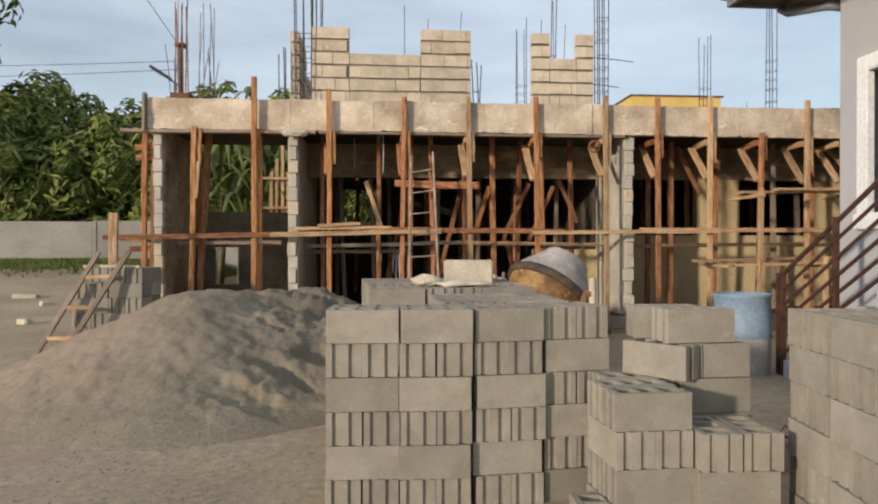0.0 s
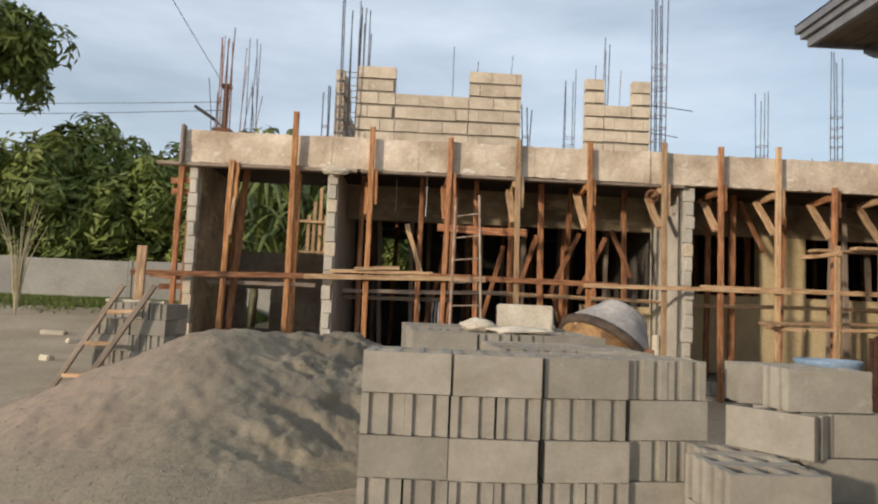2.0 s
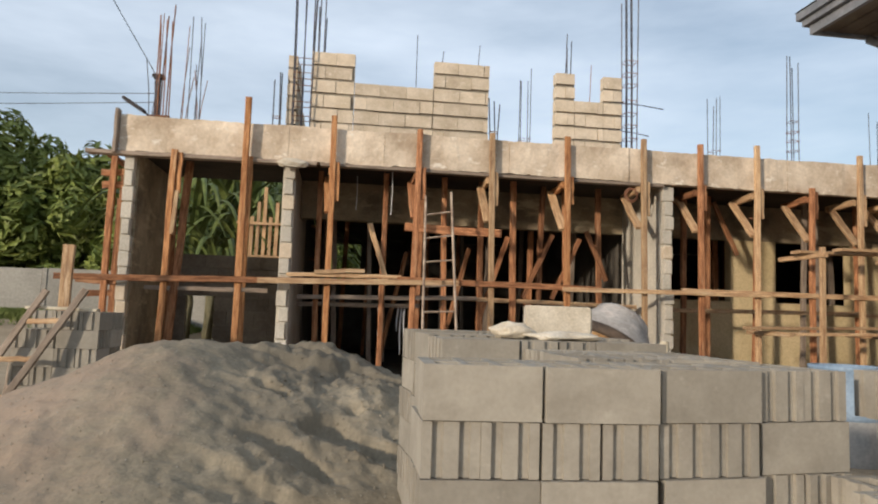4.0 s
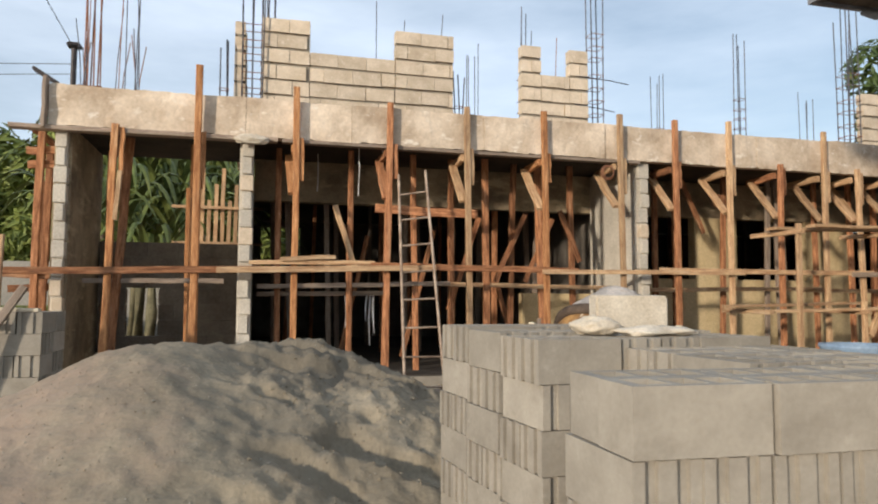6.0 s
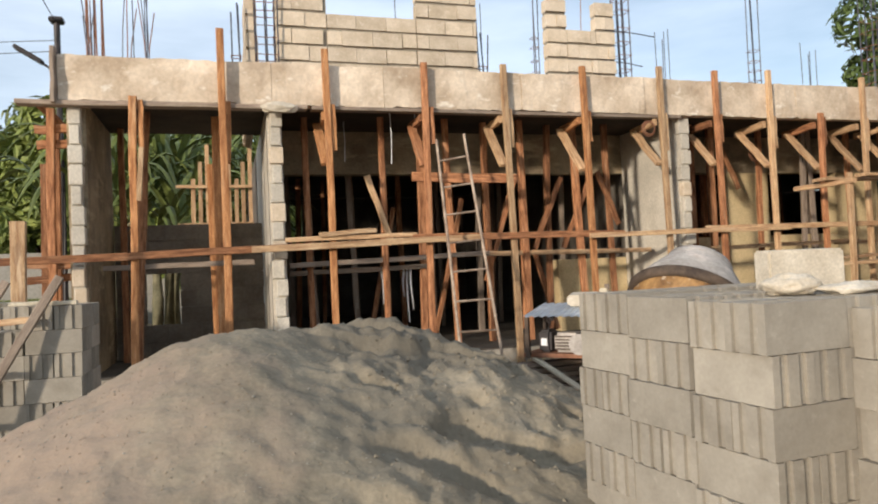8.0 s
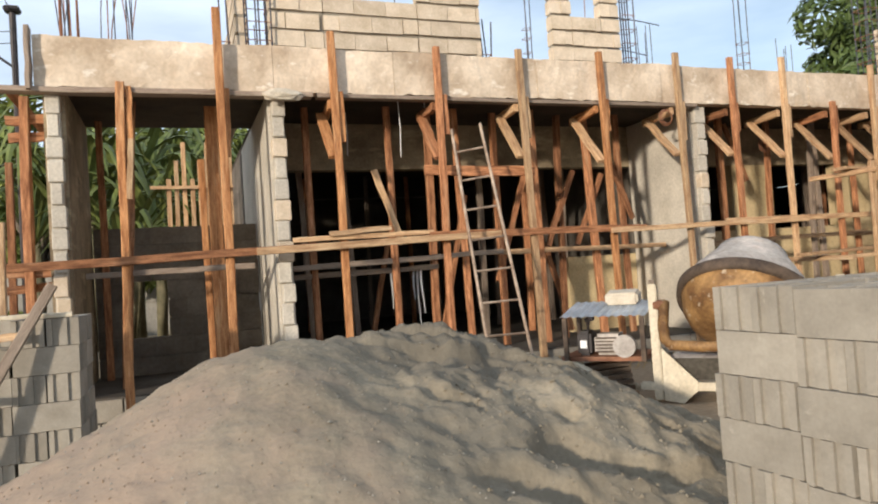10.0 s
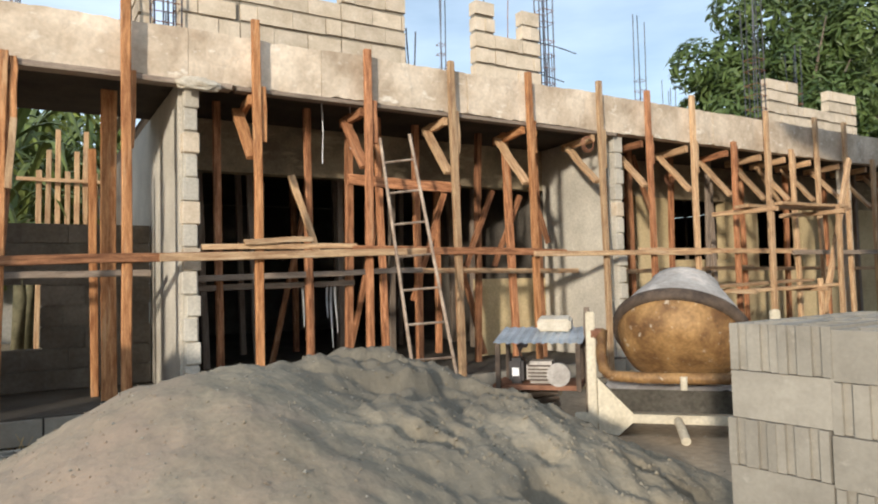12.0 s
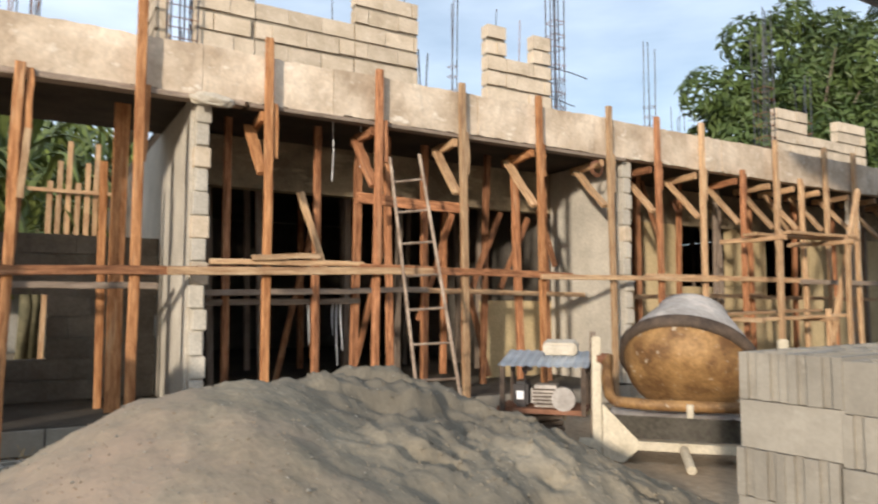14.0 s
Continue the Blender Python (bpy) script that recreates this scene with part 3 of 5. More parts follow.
toothed_column(4.0, FRONT + 0.06, 0.10, SOFFIT - 0.03, 0.15, 3, "pale block pier with open joints beside the mixer")
toothed_column(9.2, FRONT + 0.06, 0.10, SOFFIT - 0.03, 0.15, 4, "pale block pier with open joints at the far bay")


# upper storey: courses of blocks on the slab
def course_wall(label, x0, y, heights, seed, along="x", H=0.214):
    """Blocks laid in courses from TOP. heights: (from, to, courses) along the wall."""
    rng = random.Random(seed)
    root = base("upper_wall", (x0, y, TOP - 0.01), label, "block wall", "walls of the upper storey", "structure")
    L, T = 0.41, 0.15
    turn = Matrix() if along == "x" else Matrix.Rotation(radians(90), 4, "Z")
    core = bmesh.new()
    for a, b, n in heights:
        add_box(core, a + 0.003, 0.035, 0.0, b - 0.003, T - 0.03, n * H - 0.02, turn)
        for k in range(n):
            x = a - (L * 0.5 if k % 2 else 0.0) - rng.uniform(0, 0.05)
            while x < b - 0.02:
                p, q = max(x, a), min(x + L, b)
                if q - p > 0.05:
                    bm = bmesh.new()
                    add_box(bm, p + 0.002, rng.uniform(-0.010, 0.010), k * H + 0.022 + rng.uniform(0, 0.016), q - rng.choice((0.002, 0.003, 0.010)), T, (k + 1) * H - 0.006 + rng.uniform(-0.004, 0.004), turn)
                    part("block", bm, M_BLOCK_TAN, root)
                x += L
    part("mortar_core", core, M_MORTAR, root)


course_wall("stepped wall of pale blocks with dark open joints", 0, 12.70, [(-1.1, -0.445, 7), (-0.445, 0.77, 5), (0.77, 1.64, 7)], 21, H=0.2195)
course_wall("short stepped wall of pale blocks", 0, 12.70, [(2.71, 3.03, 7), (3.03, 3.50, 5), (3.50, 3.81, 7)], 22, H=0.2165)
course_wall("far stepped wall of pale blocks", 0, 12.70, [(9.05, 9.95, 6), (9.95, 10.95, 4), (10.95, 11.9, 6)], 23)
course_wall("single course of pale blocks", 0, 12.70, [(1.95, 2.35, 1), (4.15, 4.8, 1), (5.3, 6.3, 1), (7.0, 7.9, 1)], 24)
course_wall("stepped return wall of pale blocks", -1.32, 12.95, [(0.0, 1.2, 7), (1.2, 3.4, 5)], 25, "y", H=0.2195)


# starter bars
def rebar_cage(name, x, y, half, height, bars, seed, material=None, ties=True, z=TOP - 0.05, label="tall starter bars of dark reinforcing steel tied with stirrups"):
    rng = random.Random(seed)
    root = base("rebar_cage", (x, y, z), label, "rebar", "starter bars on the slab")
    corners = [(-half, -half), (half, -half), (half, half), (-half, half), (0, -half), (0, half)][:bars]
    for cx, cy in corners:
        h = height * rng.uniform(0.82, 1.0)
        bm = bmesh.new()
        lean = (rng.uniform(-0.04, 0.04), rng.uniform(-0.04, 0.04))
        add_tube(bm, [(cx, cy, 0), (cx + lean[0] * 0.3, cy + lean[1] * 0.3, h * 0.5), (cx + lean[0], cy + lean[1], h)], 0.010, 5)
        part("bar", bm, material or M_STEEL, root)
    if ties:
        for k in range(int(height * 0.6 / 0.22)):
            bm = bmesh.new()
            zz, g = 0.12 + k * 0.22 + rng.uniform(-0.03, 0.03), half + 0.012
            add_tube(bm, [(-g, -g, zz), (g, -g, zz), (g, g, zz), (-g, g, zz), (-g, -g, zz)], 0.006, 4)
            part("stirrup", bm, M_RUST, root)


for i, (x, y, half, height, bars) in enumerate([
        (3.68, 15.2, 0.05, 3.6, 3), (3.58, 18.0, 0.11, 3.6, 4), (3.98, 12.8, 0.09, 3.5, 6), (8.35, 18.0, 0.10, 3.6, 4), (8.5, 15.2, 0.08, 3.6, 4), (13.1, 18.4, 0.11, 3.5, 4),
        (8.9, 12.85, 0.12, 3.2, 6), (10.2, 12.9, 0.08, 2.4, 4), (-1.22, 12.78, 0.13, 2.9, 6), (-1.02, 12.95, 0.08, 2.7, 6), (-0.8, 15.6, 0.09, 2.2, 4), (-1.6, 12.9, 0.05, 1.3, 3),
        (1.75, 12.85, 0.05, 1.1, 3)]):
    rebar_cage("cage", x, y, half, height, bars, 40 + i)


def bare_bars(spots, z, seed):
    rng = random.Random(seed)
    for x, y, h in spots:
        bm = bmesh.new()
        a, b = rng.uniform(-0.1, 0.1), rng.uniform(-0.06, 0.06)
        add_tube(bm, [(0, 0, 0), (a * 0.3, b * 0.3, h * 0.5), (a, b, h)], 0.0062, 5)
        thing("starter_bar", bm, M_STEEL if rng.random() < 0.6 else M_RUST, "single bent starter bar of reinforcing steel", "rebar", "loose starter bars", m=pose(x, y, z - 0.05))


RB = random.Random(77)
bare_bars([(-3.3 + 0.9 * RB.random(), 11.65 + 1.0 * RB.random(), RB.uniform(0.7, 1.9)) for _ in range(15)], TOP, 8)
bare_bars([(x, 12.78, h) for x, h in ((0.5, 2.0), (0.83, 1.75), (1.4, 1.9), (2.86, 1.8), (3.28, 1.75))], TOP, 9)
bare_bars([(4.4 + 0.9 * i + 0.4 * RB.random(), 13.2 + RB.random(), RB.uniform(0.25, 0.8)) for i in range(9)], TOP, 10)
# bars that reach sideways out of the short wall
for z, h in ((4.82, 0.95), (4.36, 0.7)):
    bm = bmesh.new()
    add_tube(bm, [(0, 0, 0), (h * 0.6, 0.02, -0.02), (h, 0.05, -0.05)], 0.008, 5)
    thing("starter_bar", bm, M_STEEL, "bar of reinforcing steel lying across a cage", "rebar", "loose starter bars", m=pose(3.6, 12.72, z))
bm = bm_of()
add_box(bm, -0.14, -0.14, 0, 0.14, 0.14, 0.32)
thing("column_stub", bm, M_RUST, "short reddish cast column stub with starter bars", "column stub", m=pose(-3.20, 12.6, TOP - 0.01))
rebar_cage("cage", -3.20, 12.6, 0.08, 1.7, 6, 71, M_RUST, ties=False, z=TOP + 0.3, label="rusty red starter bars above a column stub")

# ---- shuttering posts along the front ----
POSTS = [(-2.67, 3.28, 0), (-0.69, 3.86, 1), (0.44, 3.76, 1), (1.42, 3.78, 1), (2.47, 3.80, 2), (3.56, 3.84, 2), (4.40, 3.82, 2), (5.26, 3.86, 2), (6.10, 3.30, 2), (6.86, 3.82, 2),
         (7.45, 3.30, 2), (8.1, 3.85, 2), (8.9, 3.85, 2), (9.7, 3.30, 2), (10.5, 3.85, 2), (11.3, 3.85, 2), (12.2, 3.85, 2), (13.1, 3.85, 2)]
PY = FRONT - 0.075


def shutter_post(x, top, kind, i):
    rng = random.Random(100 + i)
    wood = M_WOOD_ORANGE if i in (0, 1, 4) else M_WOOD if i in (2, 6) else M_WOOD_PALE if i % 3 == 0 or i in (5, 7) or i > 8 else M_WOOD
    foot = ground_z(x, PY) - 0.03
    lean = -0.05 if i == 0 else rng.uniform(-0.05, 0.05)
    root = base("shutter_post", (x, PY, foot), "rough reddish timber post propping the slab edge", "timber post", "posts along the front")
    timber("post", (x + lean, PY - 0.02, foot), (x, PY, top), 0.074, 0.055, wood, root)
    timber("splice", (x + 0.075, PY + 0.02, 2.80 + rng.uniform(-0.1, 0.1)), (x + 0.07, PY + 0.02, SOFFIT - 0.0), 0.055, 0.045, wood, root)
    if kind:
        reach = 0.55 if kind == 2 else 0.45
        timber("bearer", (x - 0.02, PY + 0.10, SOFFIT - 0.10), (x + rng.uniform(-0.05, 0.02), PY + reach + 0.15, SOFFIT - 0.12), 0.06, 0.09, wood, root)
        timber("brace", (x - 0.03, PY + 0.05, 2.55 + rng.uniform(-0.05, 0.05)), (x - 0.06, PY + reach, SOFFIT - 0.13), 0.105, 0.045, M_WOOD_PALE if kind == 2 else wood, root, "pale diagonal brace")


for i, (x, top, kind) in enumerate(POSTS):
    shutter_post(x, top, kind, i)
# the bundle of boards at the second bay
root = base("shutter_post", (-1.80, PY, 0.1), "bundle of orange-red boards propping the slab edge", "timber post", "posts along the front")
timber("post", (-1.80, PY - 0.02, 0.10), (-1.79, PY - 0.02, 4.02), 0.08, 0.06, M_WOOD_ORANGE, root)
timber("splice", (-1.76, PY + 0.05, 2.6), (-1.74, PY + 0.05, 3.26), 0.07, 0.05, M_WOOD_ORANGE, root)
root = base("shutter_post", (-1.80, 11.7, FLOOR), "orange-red board standing behind the slab edge", "timber post", "posts along the front")
timber("post", (-1.86, 12.00, FLOOR), (-1.855, 12.00, 3.24), 0.13, 0.05, M_WOOD_ORANGE, root)
timber("post", (-1.95, 12.35, FLOOR), (-1.96, 12.35, 2.75), 0.07, 0.06, M_WOOD_ORANGE, root)
root = base("shutter_post", (-2.55, 12.0, FLOOR), "dark reddish board leaning behind a post", "timber post", "posts along the front")
timber("post", (-2.78, 12.0, FLOOR), (-2.62, 12.0, 3.3), 0.10, 0.05, M_WOOD, root)
timber("splice", (-2.63, PY - 0.055, 2.2), (-2.60, PY - 0.055, 2.75), 0.05, 0.03, M_WOOD_PALE, base("nailed_batten", (-2.62, PY, 2.2), "short pale batten nailed to a post", "batten"))

# horizontal ledgers
for a, b, w, wood in [((-3.95, PY - 0.07, 1.62), (-0.85, PY - 0.07, 1.68), 0.075, M_WOOD), ((-1.55, PY - 0.11, 1.665), (1.0, PY - 0.11, 1.725), 0.07, M_WOOD_PALE), ((-1.2, PY - 0.07, 1.76), (0.25, PY - 0.07, 1.78), 0.05, M_WOOD_PALE),
                      ((0.2, PY - 0.07, 1.75), (2.9, PY - 0.07, 1.72), 0.075, M_WOOD), ((2.4, PY - 0.11, 1.71), (5.4, PY - 0.10, 1.73), 0.06, M_WOOD_PALE), ((4.1, PY - 0.07, 1.75), (7.6, PY - 0.07, 1.76), 0.07, M_WOOD_PALE),
                      ((7.2, PY - 0.11, 1.74), (10.8, PY - 0.1, 1.76), 0.07, M_WOOD_GREY), ((10.4, PY - 0.07, 1.76), (14.0, PY - 0.07, 1.75), 0.07, M_WOOD)]:
    timber("ledger", a, b, w, 0.04, wood, label="horizontal timber ledger nailed across the posts", category="timber rail", group="ledgers of the shuttering")
for a, b in [((-3.1, 12.0, 1.55), (-1.5, 12.0, 1.56)), ((-1.1, 12.0, 1.50), (1.4, 12.0, 1.56)), ((1.2, 12.06, 1.56), (3.8, 12.06, 1.53)), ((4.15, 12.0, 1.5), (7.4, 12.0, 1.55)), ((7.0, 12.06, 1.53), (11, 12.06, 1.5)),
             ((-1.1, 12.1, 1.40), (0.6, 12.1, 1.43))]:
    timber("ledger", a, b, 0.06, 0.04, M_WOOD_GREY if a[0] < 0 else M_WOOD_PALE, label="horizontal timber ledger across the inner props", category="timber rail", group="ledgers of the shuttering")
timber("ledger", (0.30, 11.52, 2.47), (1.62, 11.50, 2.44), 0.11, 0.04, M_WOOD, label="short red board across two posts behind the ladder", category="timber rail", group="ledgers of the shuttering")
timber("ledger", (-0.85, PY - 0.12, 1.80), (-0.22, PY - 0.12, 1.84), 0.05, 0.03, M_WOOD_PALE, label="short loose board lying on the ledger", category="timber rail", group="ledgers of the shuttering")

# inner props
PR = random.Random(31)


def inner_prop(x, y, wood, lean=None, top=SOFFIT + 0.03):
    l = PR.uniform(-0.1, 0.1) if lean is None else lean
    timber("timber_prop", (x, y, FLOOR), (x + l, y + PR.uniform(-0.05, 0.05), top), PR.uniform(0.07, 0.10), PR.uniform(0.05, 0.07), wood,
           label="rough timber prop standing under the slab", category="timber prop", group="inner props")


for x, y in [(-0.85, 12.1), (0.05, 12.0), (0.55, 12.15), (0.95, 12.05), (1.5, 12.25), (1.95, 12.05), (2.35, 12.3), (2.8, 12.1), (3.3, 12.2), (4.55, 12.1), (5.0, 12.25), (5.75, 12.2), (6.5, 12.15), (6.9, 12.3), (7.5, 12.2), (8.1, 12.1), (8.6, 12.2), (9.8, 12.2), (10.6, 12.1), (11.5, 12.2)]:
    inner_prop(x, y, PR.choice((M_WOOD, M_WOOD, M_WOOD_GREY)))
inner_prop(-3.0, 12.9, M_WOOD)
for j, y in enumerate((13.9, 15.4, 17.4)):
    for i in range(6):
        inner_prop(-0.7 + 0.86 * i + PR.uniform(-0.2, 0.2), y + PR.uniform(-0.3, 0.3), PR.choice((M_WOOD_GREY, M_WOOD, M_WOOD_GREY)))
    for i in range(6):
        inner_prop(4.7 + 1.1 * i + PR.uniform(-0.2, 0.2), y + PR.uniform(-0.3, 0.3), PR.choice((M_WOOD_GREY, M_WOOD)))
# slanting struts between the props
for a, b in [((-0.15, 11.95, 2.55), (0.12, 11.9, 1.7)), ((2.1, 12.15, 1.6), (2.55, 12.2, 2.55)), ((2.95, 12.15, 2.5), (2.55, 12.2, 1.6)), ((3.0, 12.0, 2.6), (3.35, 12.1, 1.9)), ((1.5, 12.4, 1.2), (1.9, 12.3, 2.5)),
             ((5.6, 12.4, 2.4), (5.15, 12.3, 3.2)), ((8.3, 12.0, 2.5), (7.7, 12.1, 3.2)), ((2.5, 12.4, 0.5), (2.2, 12.4, 1.6)), ((1.0, 13.2, 0.5), (1.5, 13.3, 2.4)), ((0.1, 13.5, 0.45), (0.5, 13.4, 2.3))]:
    timber("timber_strut", a, b, 0.07, 0.04, PR.choice((M_WOOD, M_WOOD_PALE)), label="slanting timber strut between props", category="timber strut", group="slanting struts")

# scaffold platforms by the far bay
for a, b, w in [((5.45, 10.75, 2.30), (8.0, 10.85, 2.36), 0.2), ((5.9, 10.55, 2.33), (7.5, 10.6, 2.36), 0.16), ((4.75, 10.75, 1.28), (6.9, 10.80, 1.33), 0.2), ((5.2, 10.5, 1.22), (7.2, 10.55, 1.26), 0.16)]:
    timber("scaffold_plank", a, b, 0.04, w, M_WOOD_PALE, label="pale scaffold plank lying on bearers", category="plank", group="scaffold planks")
for x, z in ((5.6, 2.27), (7.1, 2.29), (5.1, 1.24), (6.6, 1.24)):
    timber("scaffold_bearer", (x, 10.35, z - 0.03), (x, 11.3, z - 0.02), 0.06, 0.06, M_WOOD_PALE, label="short bearer under the scaffold planks", category="timber rail", group="scaffold bearers")
for x in (5.6, 6.6, 7.1):
    timber("scaffold_post", (x, 10.45, 0.1), (x + 0.02, 10.45, 2.35 if x != 6.6 else 1.35), 0.07, 0.05, M_WOOD_PALE, label="pale post of the scaffold", category="timber post", group="scaffold posts")
timber("scaffold_post", (6.75, 10.5, 0.9), (8.35, 10.95, 3.15), 0.09, 0.05, M_WOOD_PALE, label="long pale plank leaning across the scaffold", category="plank")

# formwork at the left end
for x, y, z0, z1 in ((-3.55, 11.75, 0.1, 3.24), (-3.70, 12.7, 0.1, 3.24), (-3.52, 13.4, 0.1, 3.2), (-4.1, 13.9, 0.1, 3.0)):
    timber("shutter_post", (x, y, z0), (x + 0.03, y, z1), 0.08, 0.06, M_WOOD, label="reddish post of the end formwork", category="timber post", group="posts of the end formwork")
for a, b in (((-3.68, 11.79, 3.02), (-3.35, 11.79, 3.04)), ((-3.66, 11.79, 2.86), (-3.35, 11.79, 2.88)), ((-3.62, 11.65, 3.28), (-3.60, 14.5, 3.25)), ((-3.9, 11.8, 1.62), (-3.3, 11.8, 1.6)), ((-4.1, 12.76, 1.45), (-3.3, 12.76, 1.5))):
    timber("shutter_board", a, b, 0.09, 0.04, M_WOOD, label="reddish board of the end formwork", category="shutter board", group="boards of the end formwork")
timber("shutter_board", (X0 - 0.03, FRONT - 0.02, SOFFIT - 0.05), (X0 - 0.03, FRONT, TOP + 0.06), 0.04, 0.14, M_WOOD_GREY, label="weathered board closing the slab edge", category="shutter board")

# a crumpled rag at the head of the pier
def crumpled(name, at, size, material, label, category, seed, turn=0.0, sag=0.3):
    rng = random.Random(seed)
    bm = bmesh.new()
    bmesh.ops.create_icosphere(bm, subdivisions=4, radius=1.0)
    off = Vector((rng.uniform(0, 50), rng.uniform(0, 50), 0))
    for v in bm.verts:
        n = noise.noise(v.co * 1.4 + off) * 0.35 + noise.noise(v.co * 3.6 + off) * 0.16 + abs(noise.noise(v.co * 7 + off)) * 0.08
        flat = 1 - sag * max(0.0, -v.co.z)
        v.co = Vector((v.co.x * size[0], v.co.y * size[1], v.co.z * size[2])) * (1 + n) * flat
        v.co.z = max(v.co.z, -size[2] * 0.55)
    low = min(v.co.z for v in bm.verts)
    for v in bm.verts:
        v.co.z -= low
    return thing(name, bm, material, label, category, smooth=True, m=pose(*at, 0, 0, turn))


crumpled("rag", (-1.2, FRONT - 0.07, SOFFIT - 0.1), (0.19, 0.05, 0.07), M_SACK, "crumpled pale rag stuffed over the pier", "rag", 3)

# ---- ladder ----
root = base("ladder", (0.75, 10.9, 0.1), "thin pale steel ladder leaning on the slab edge", "ladder")
L0, L1, R0, R1 = Vector((0.47, 10.42, 0.12)), Vector((0.54, 11.26, 2.86)), Vector((0.93, 10.40, 0.10)), Vector((0.875, 11.26, 2.93))
for a, b in ((L0, L1), (R0, R1)):
    bm = bm_of()
    add_tube(bm, [a - root.location, b - root.location], 0.017, 8)
    part("stile", bm, M_LADDER, root)
for k in range(8):
    f = 0.10 + 0.115 * k
    bm = bm_of()
    add_tube(bm, [L0.lerp(L1, f) - root.location, R0.lerp(R1, f) - root.location], 0.012, 6)
    part("rung", bm, M_LADDER, root)


# ---- concrete blocks ----
def hollow_block(name, material, grooved=True):
    """A hollow block, 40 x 19.5 x 18.3 cm: three cells through it, grooved ends."""
    L, W, H = 0.40, 0.197, 0.184
    xs = [0, 0.016, 0.042, 0.132, 0.157, 0.243, 0.268, 0.358, 0.384, L]
    ys = [0, 0.034, 0.072, 0.125, 0.163, W]
    nx, ny = len(xs) - 1, len(ys) - 1

    def solid(i, j):
        if i < 0 or j < 0 or i >= nx or j >= ny:
            return False
        if i in (0, nx - 1):
            return j in (0, 2, 4) or not grooved
        if i in (2, 4, 6):
            return j in (0, 4)
        return True
    bm = bmesh.new()
    cache = {}

    def v(i, j, k):
        if (i, j, k) not in cache:
            cache[i, j, k] = bm.verts.new((xs[i] - L / 2, ys[j] - W / 2, k * H))
        return cache[i, j, k]
    for i in range(nx):
        for j in range(ny):
            if not solid(i, j):
                continue
            bm.faces.new((v(i, j, 1), v(i + 1, j, 1), v(i + 1, j + 1, 1), v(i, j + 1, 1)))
            bm.faces.new((v(i, j, 0), v(i, j + 1, 0), v(i + 1, j + 1, 0), v(i + 1, j, 0)))
            for di, dj, a, b in ((-1, 0, (i, j), (i, j + 1)), (1, 0, (i + 1, j), (i + 1, j + 1)), (0, -1, (i, j), (i + 1, j)), (0, 1, (i, j + 1), (i + 1, j + 1))):
                if not solid(i + di, j + dj):
                    bm.faces.new((v(*a, 0), v(*b, 0), v(*b, 1), v(*a, 1)))
    return mesh_of(name, bm, material)


BLOCK = hollow_block("concrete_block", M_BLOCK)
BLOCK_PLAIN = hollow_block("concrete_block", M_BLOCK, False)
BH = 0.188
BR = random.Random(9)


def block(x, y, z, turn, group, label="grey hollow concrete block stacked with others", wobble=1.0, shape=None):
    ob = new("concrete_block", shape or BLOCK)
    ob.matrix_world = pose(x + BR.uniform(-0.006, 0.006) * wobble, y + BR.uniform(-0.006, 0.006) * wobble, z, 0, 0, turn + BR.uniform(-1.2, 1.2) * wobble)
    return tagged(ob, label, "concrete block", group)


def module(cx, cy, z0, courses, first, turn, group, shape=None):
    """A pillar of paired blocks, each course laid across the one below. first: 1 when the lowest course runs across."""
    c, s = math.cos(radians(turn)), math.sin(radians(turn))
    for k in range(courses):
        across = (k + first) % 2
        jx, jy = BR.uniform(-0.008, 0.008), BR.uniform(-0.008, 0.008)
        for side in (-0.1015, 0.1015):
            dx, dy = (side, 0) if across else (0, side)
            block(cx + jx + dx * c - dy * s, cy + jy + dx * s + dy * c, z0 + k * BH, turn + (90 if across else 0), group, shape=shape)


# the long stack beside the path: six columns deep, the front one set apart
S1 = "long stack of blocks"
for i, (cx, cy, first, turn) in enumerate(((-0.005, 4.70, 1, -1.5), (0.396, 4.685, 1, 0), (0.797, 4.73, 1, 6), (1.195, 4.81, 0, 8))):
    module(cx, cy, 0.0, 5 if i == 0 else 6, first, turn, S1)
for side in (-0.1015, 0.1015):
    block(-0.005, 4.70 + side, 5 * BH, -1.5, S1, shape=BLOCK_PLAIN)
for j in range(1, 6):
    for i in range(3):
        if i == 0 and j in (1, 2):
            continue
        if j < 3:
            cx, cy, turn = 0.24 + 0.408 * i, 4.70 + 0.405 * j + 0.03 * i, 4
        else:
            cx, cy, turn = 0.205 - 0.037 * (j - 3) + 0.405 * i, 5.865 + 0.402 * (j - 3) + 0.035 * i, 5
        module(cx, cy, 0.05 + 0.012 * (j - 3) if j > 2 else 0.01, 6, (i + j) % 2, turn, S1)
# the low loose stack
S2 = "low loose stack of blocks"
for cx, cy, n, first, turn in ((1.42, 4.17, 4, 1, 3), (1.85, 4.09, 3, 1, -3)):
    module(cx, cy, 0.0, n, first, turn, S2)
for k in range(4):
    for cx, cy in ((1.925, 4.42), (1.515, 4.51), (1.93, 4.625)):
        block(cx, cy, k * BH, 3, S2)
block(1.672, 4.462, 4 * BH, 125, S2, "grey hollow concrete block set askew on a loose stack")
block(1.935, 4.445, 4 * BH, 4, S2, "grey hollow concrete block set on a loose stack")
block(1.95, 4.66, 4 * BH, 4, S2, "grey hollow concrete block set on a loose stack")
block(1.86, 4.475, 5 * BH, 6, S2, "grey hollow concrete block on top of a loose stack")
block(1.78, 4.70, 5 * BH, -4, S2, "grey hollow concrete block on top of a loose stack")
block(1.16, 4.02, 0.0, 88, S2, "grey hollow concrete block standing on the ground")
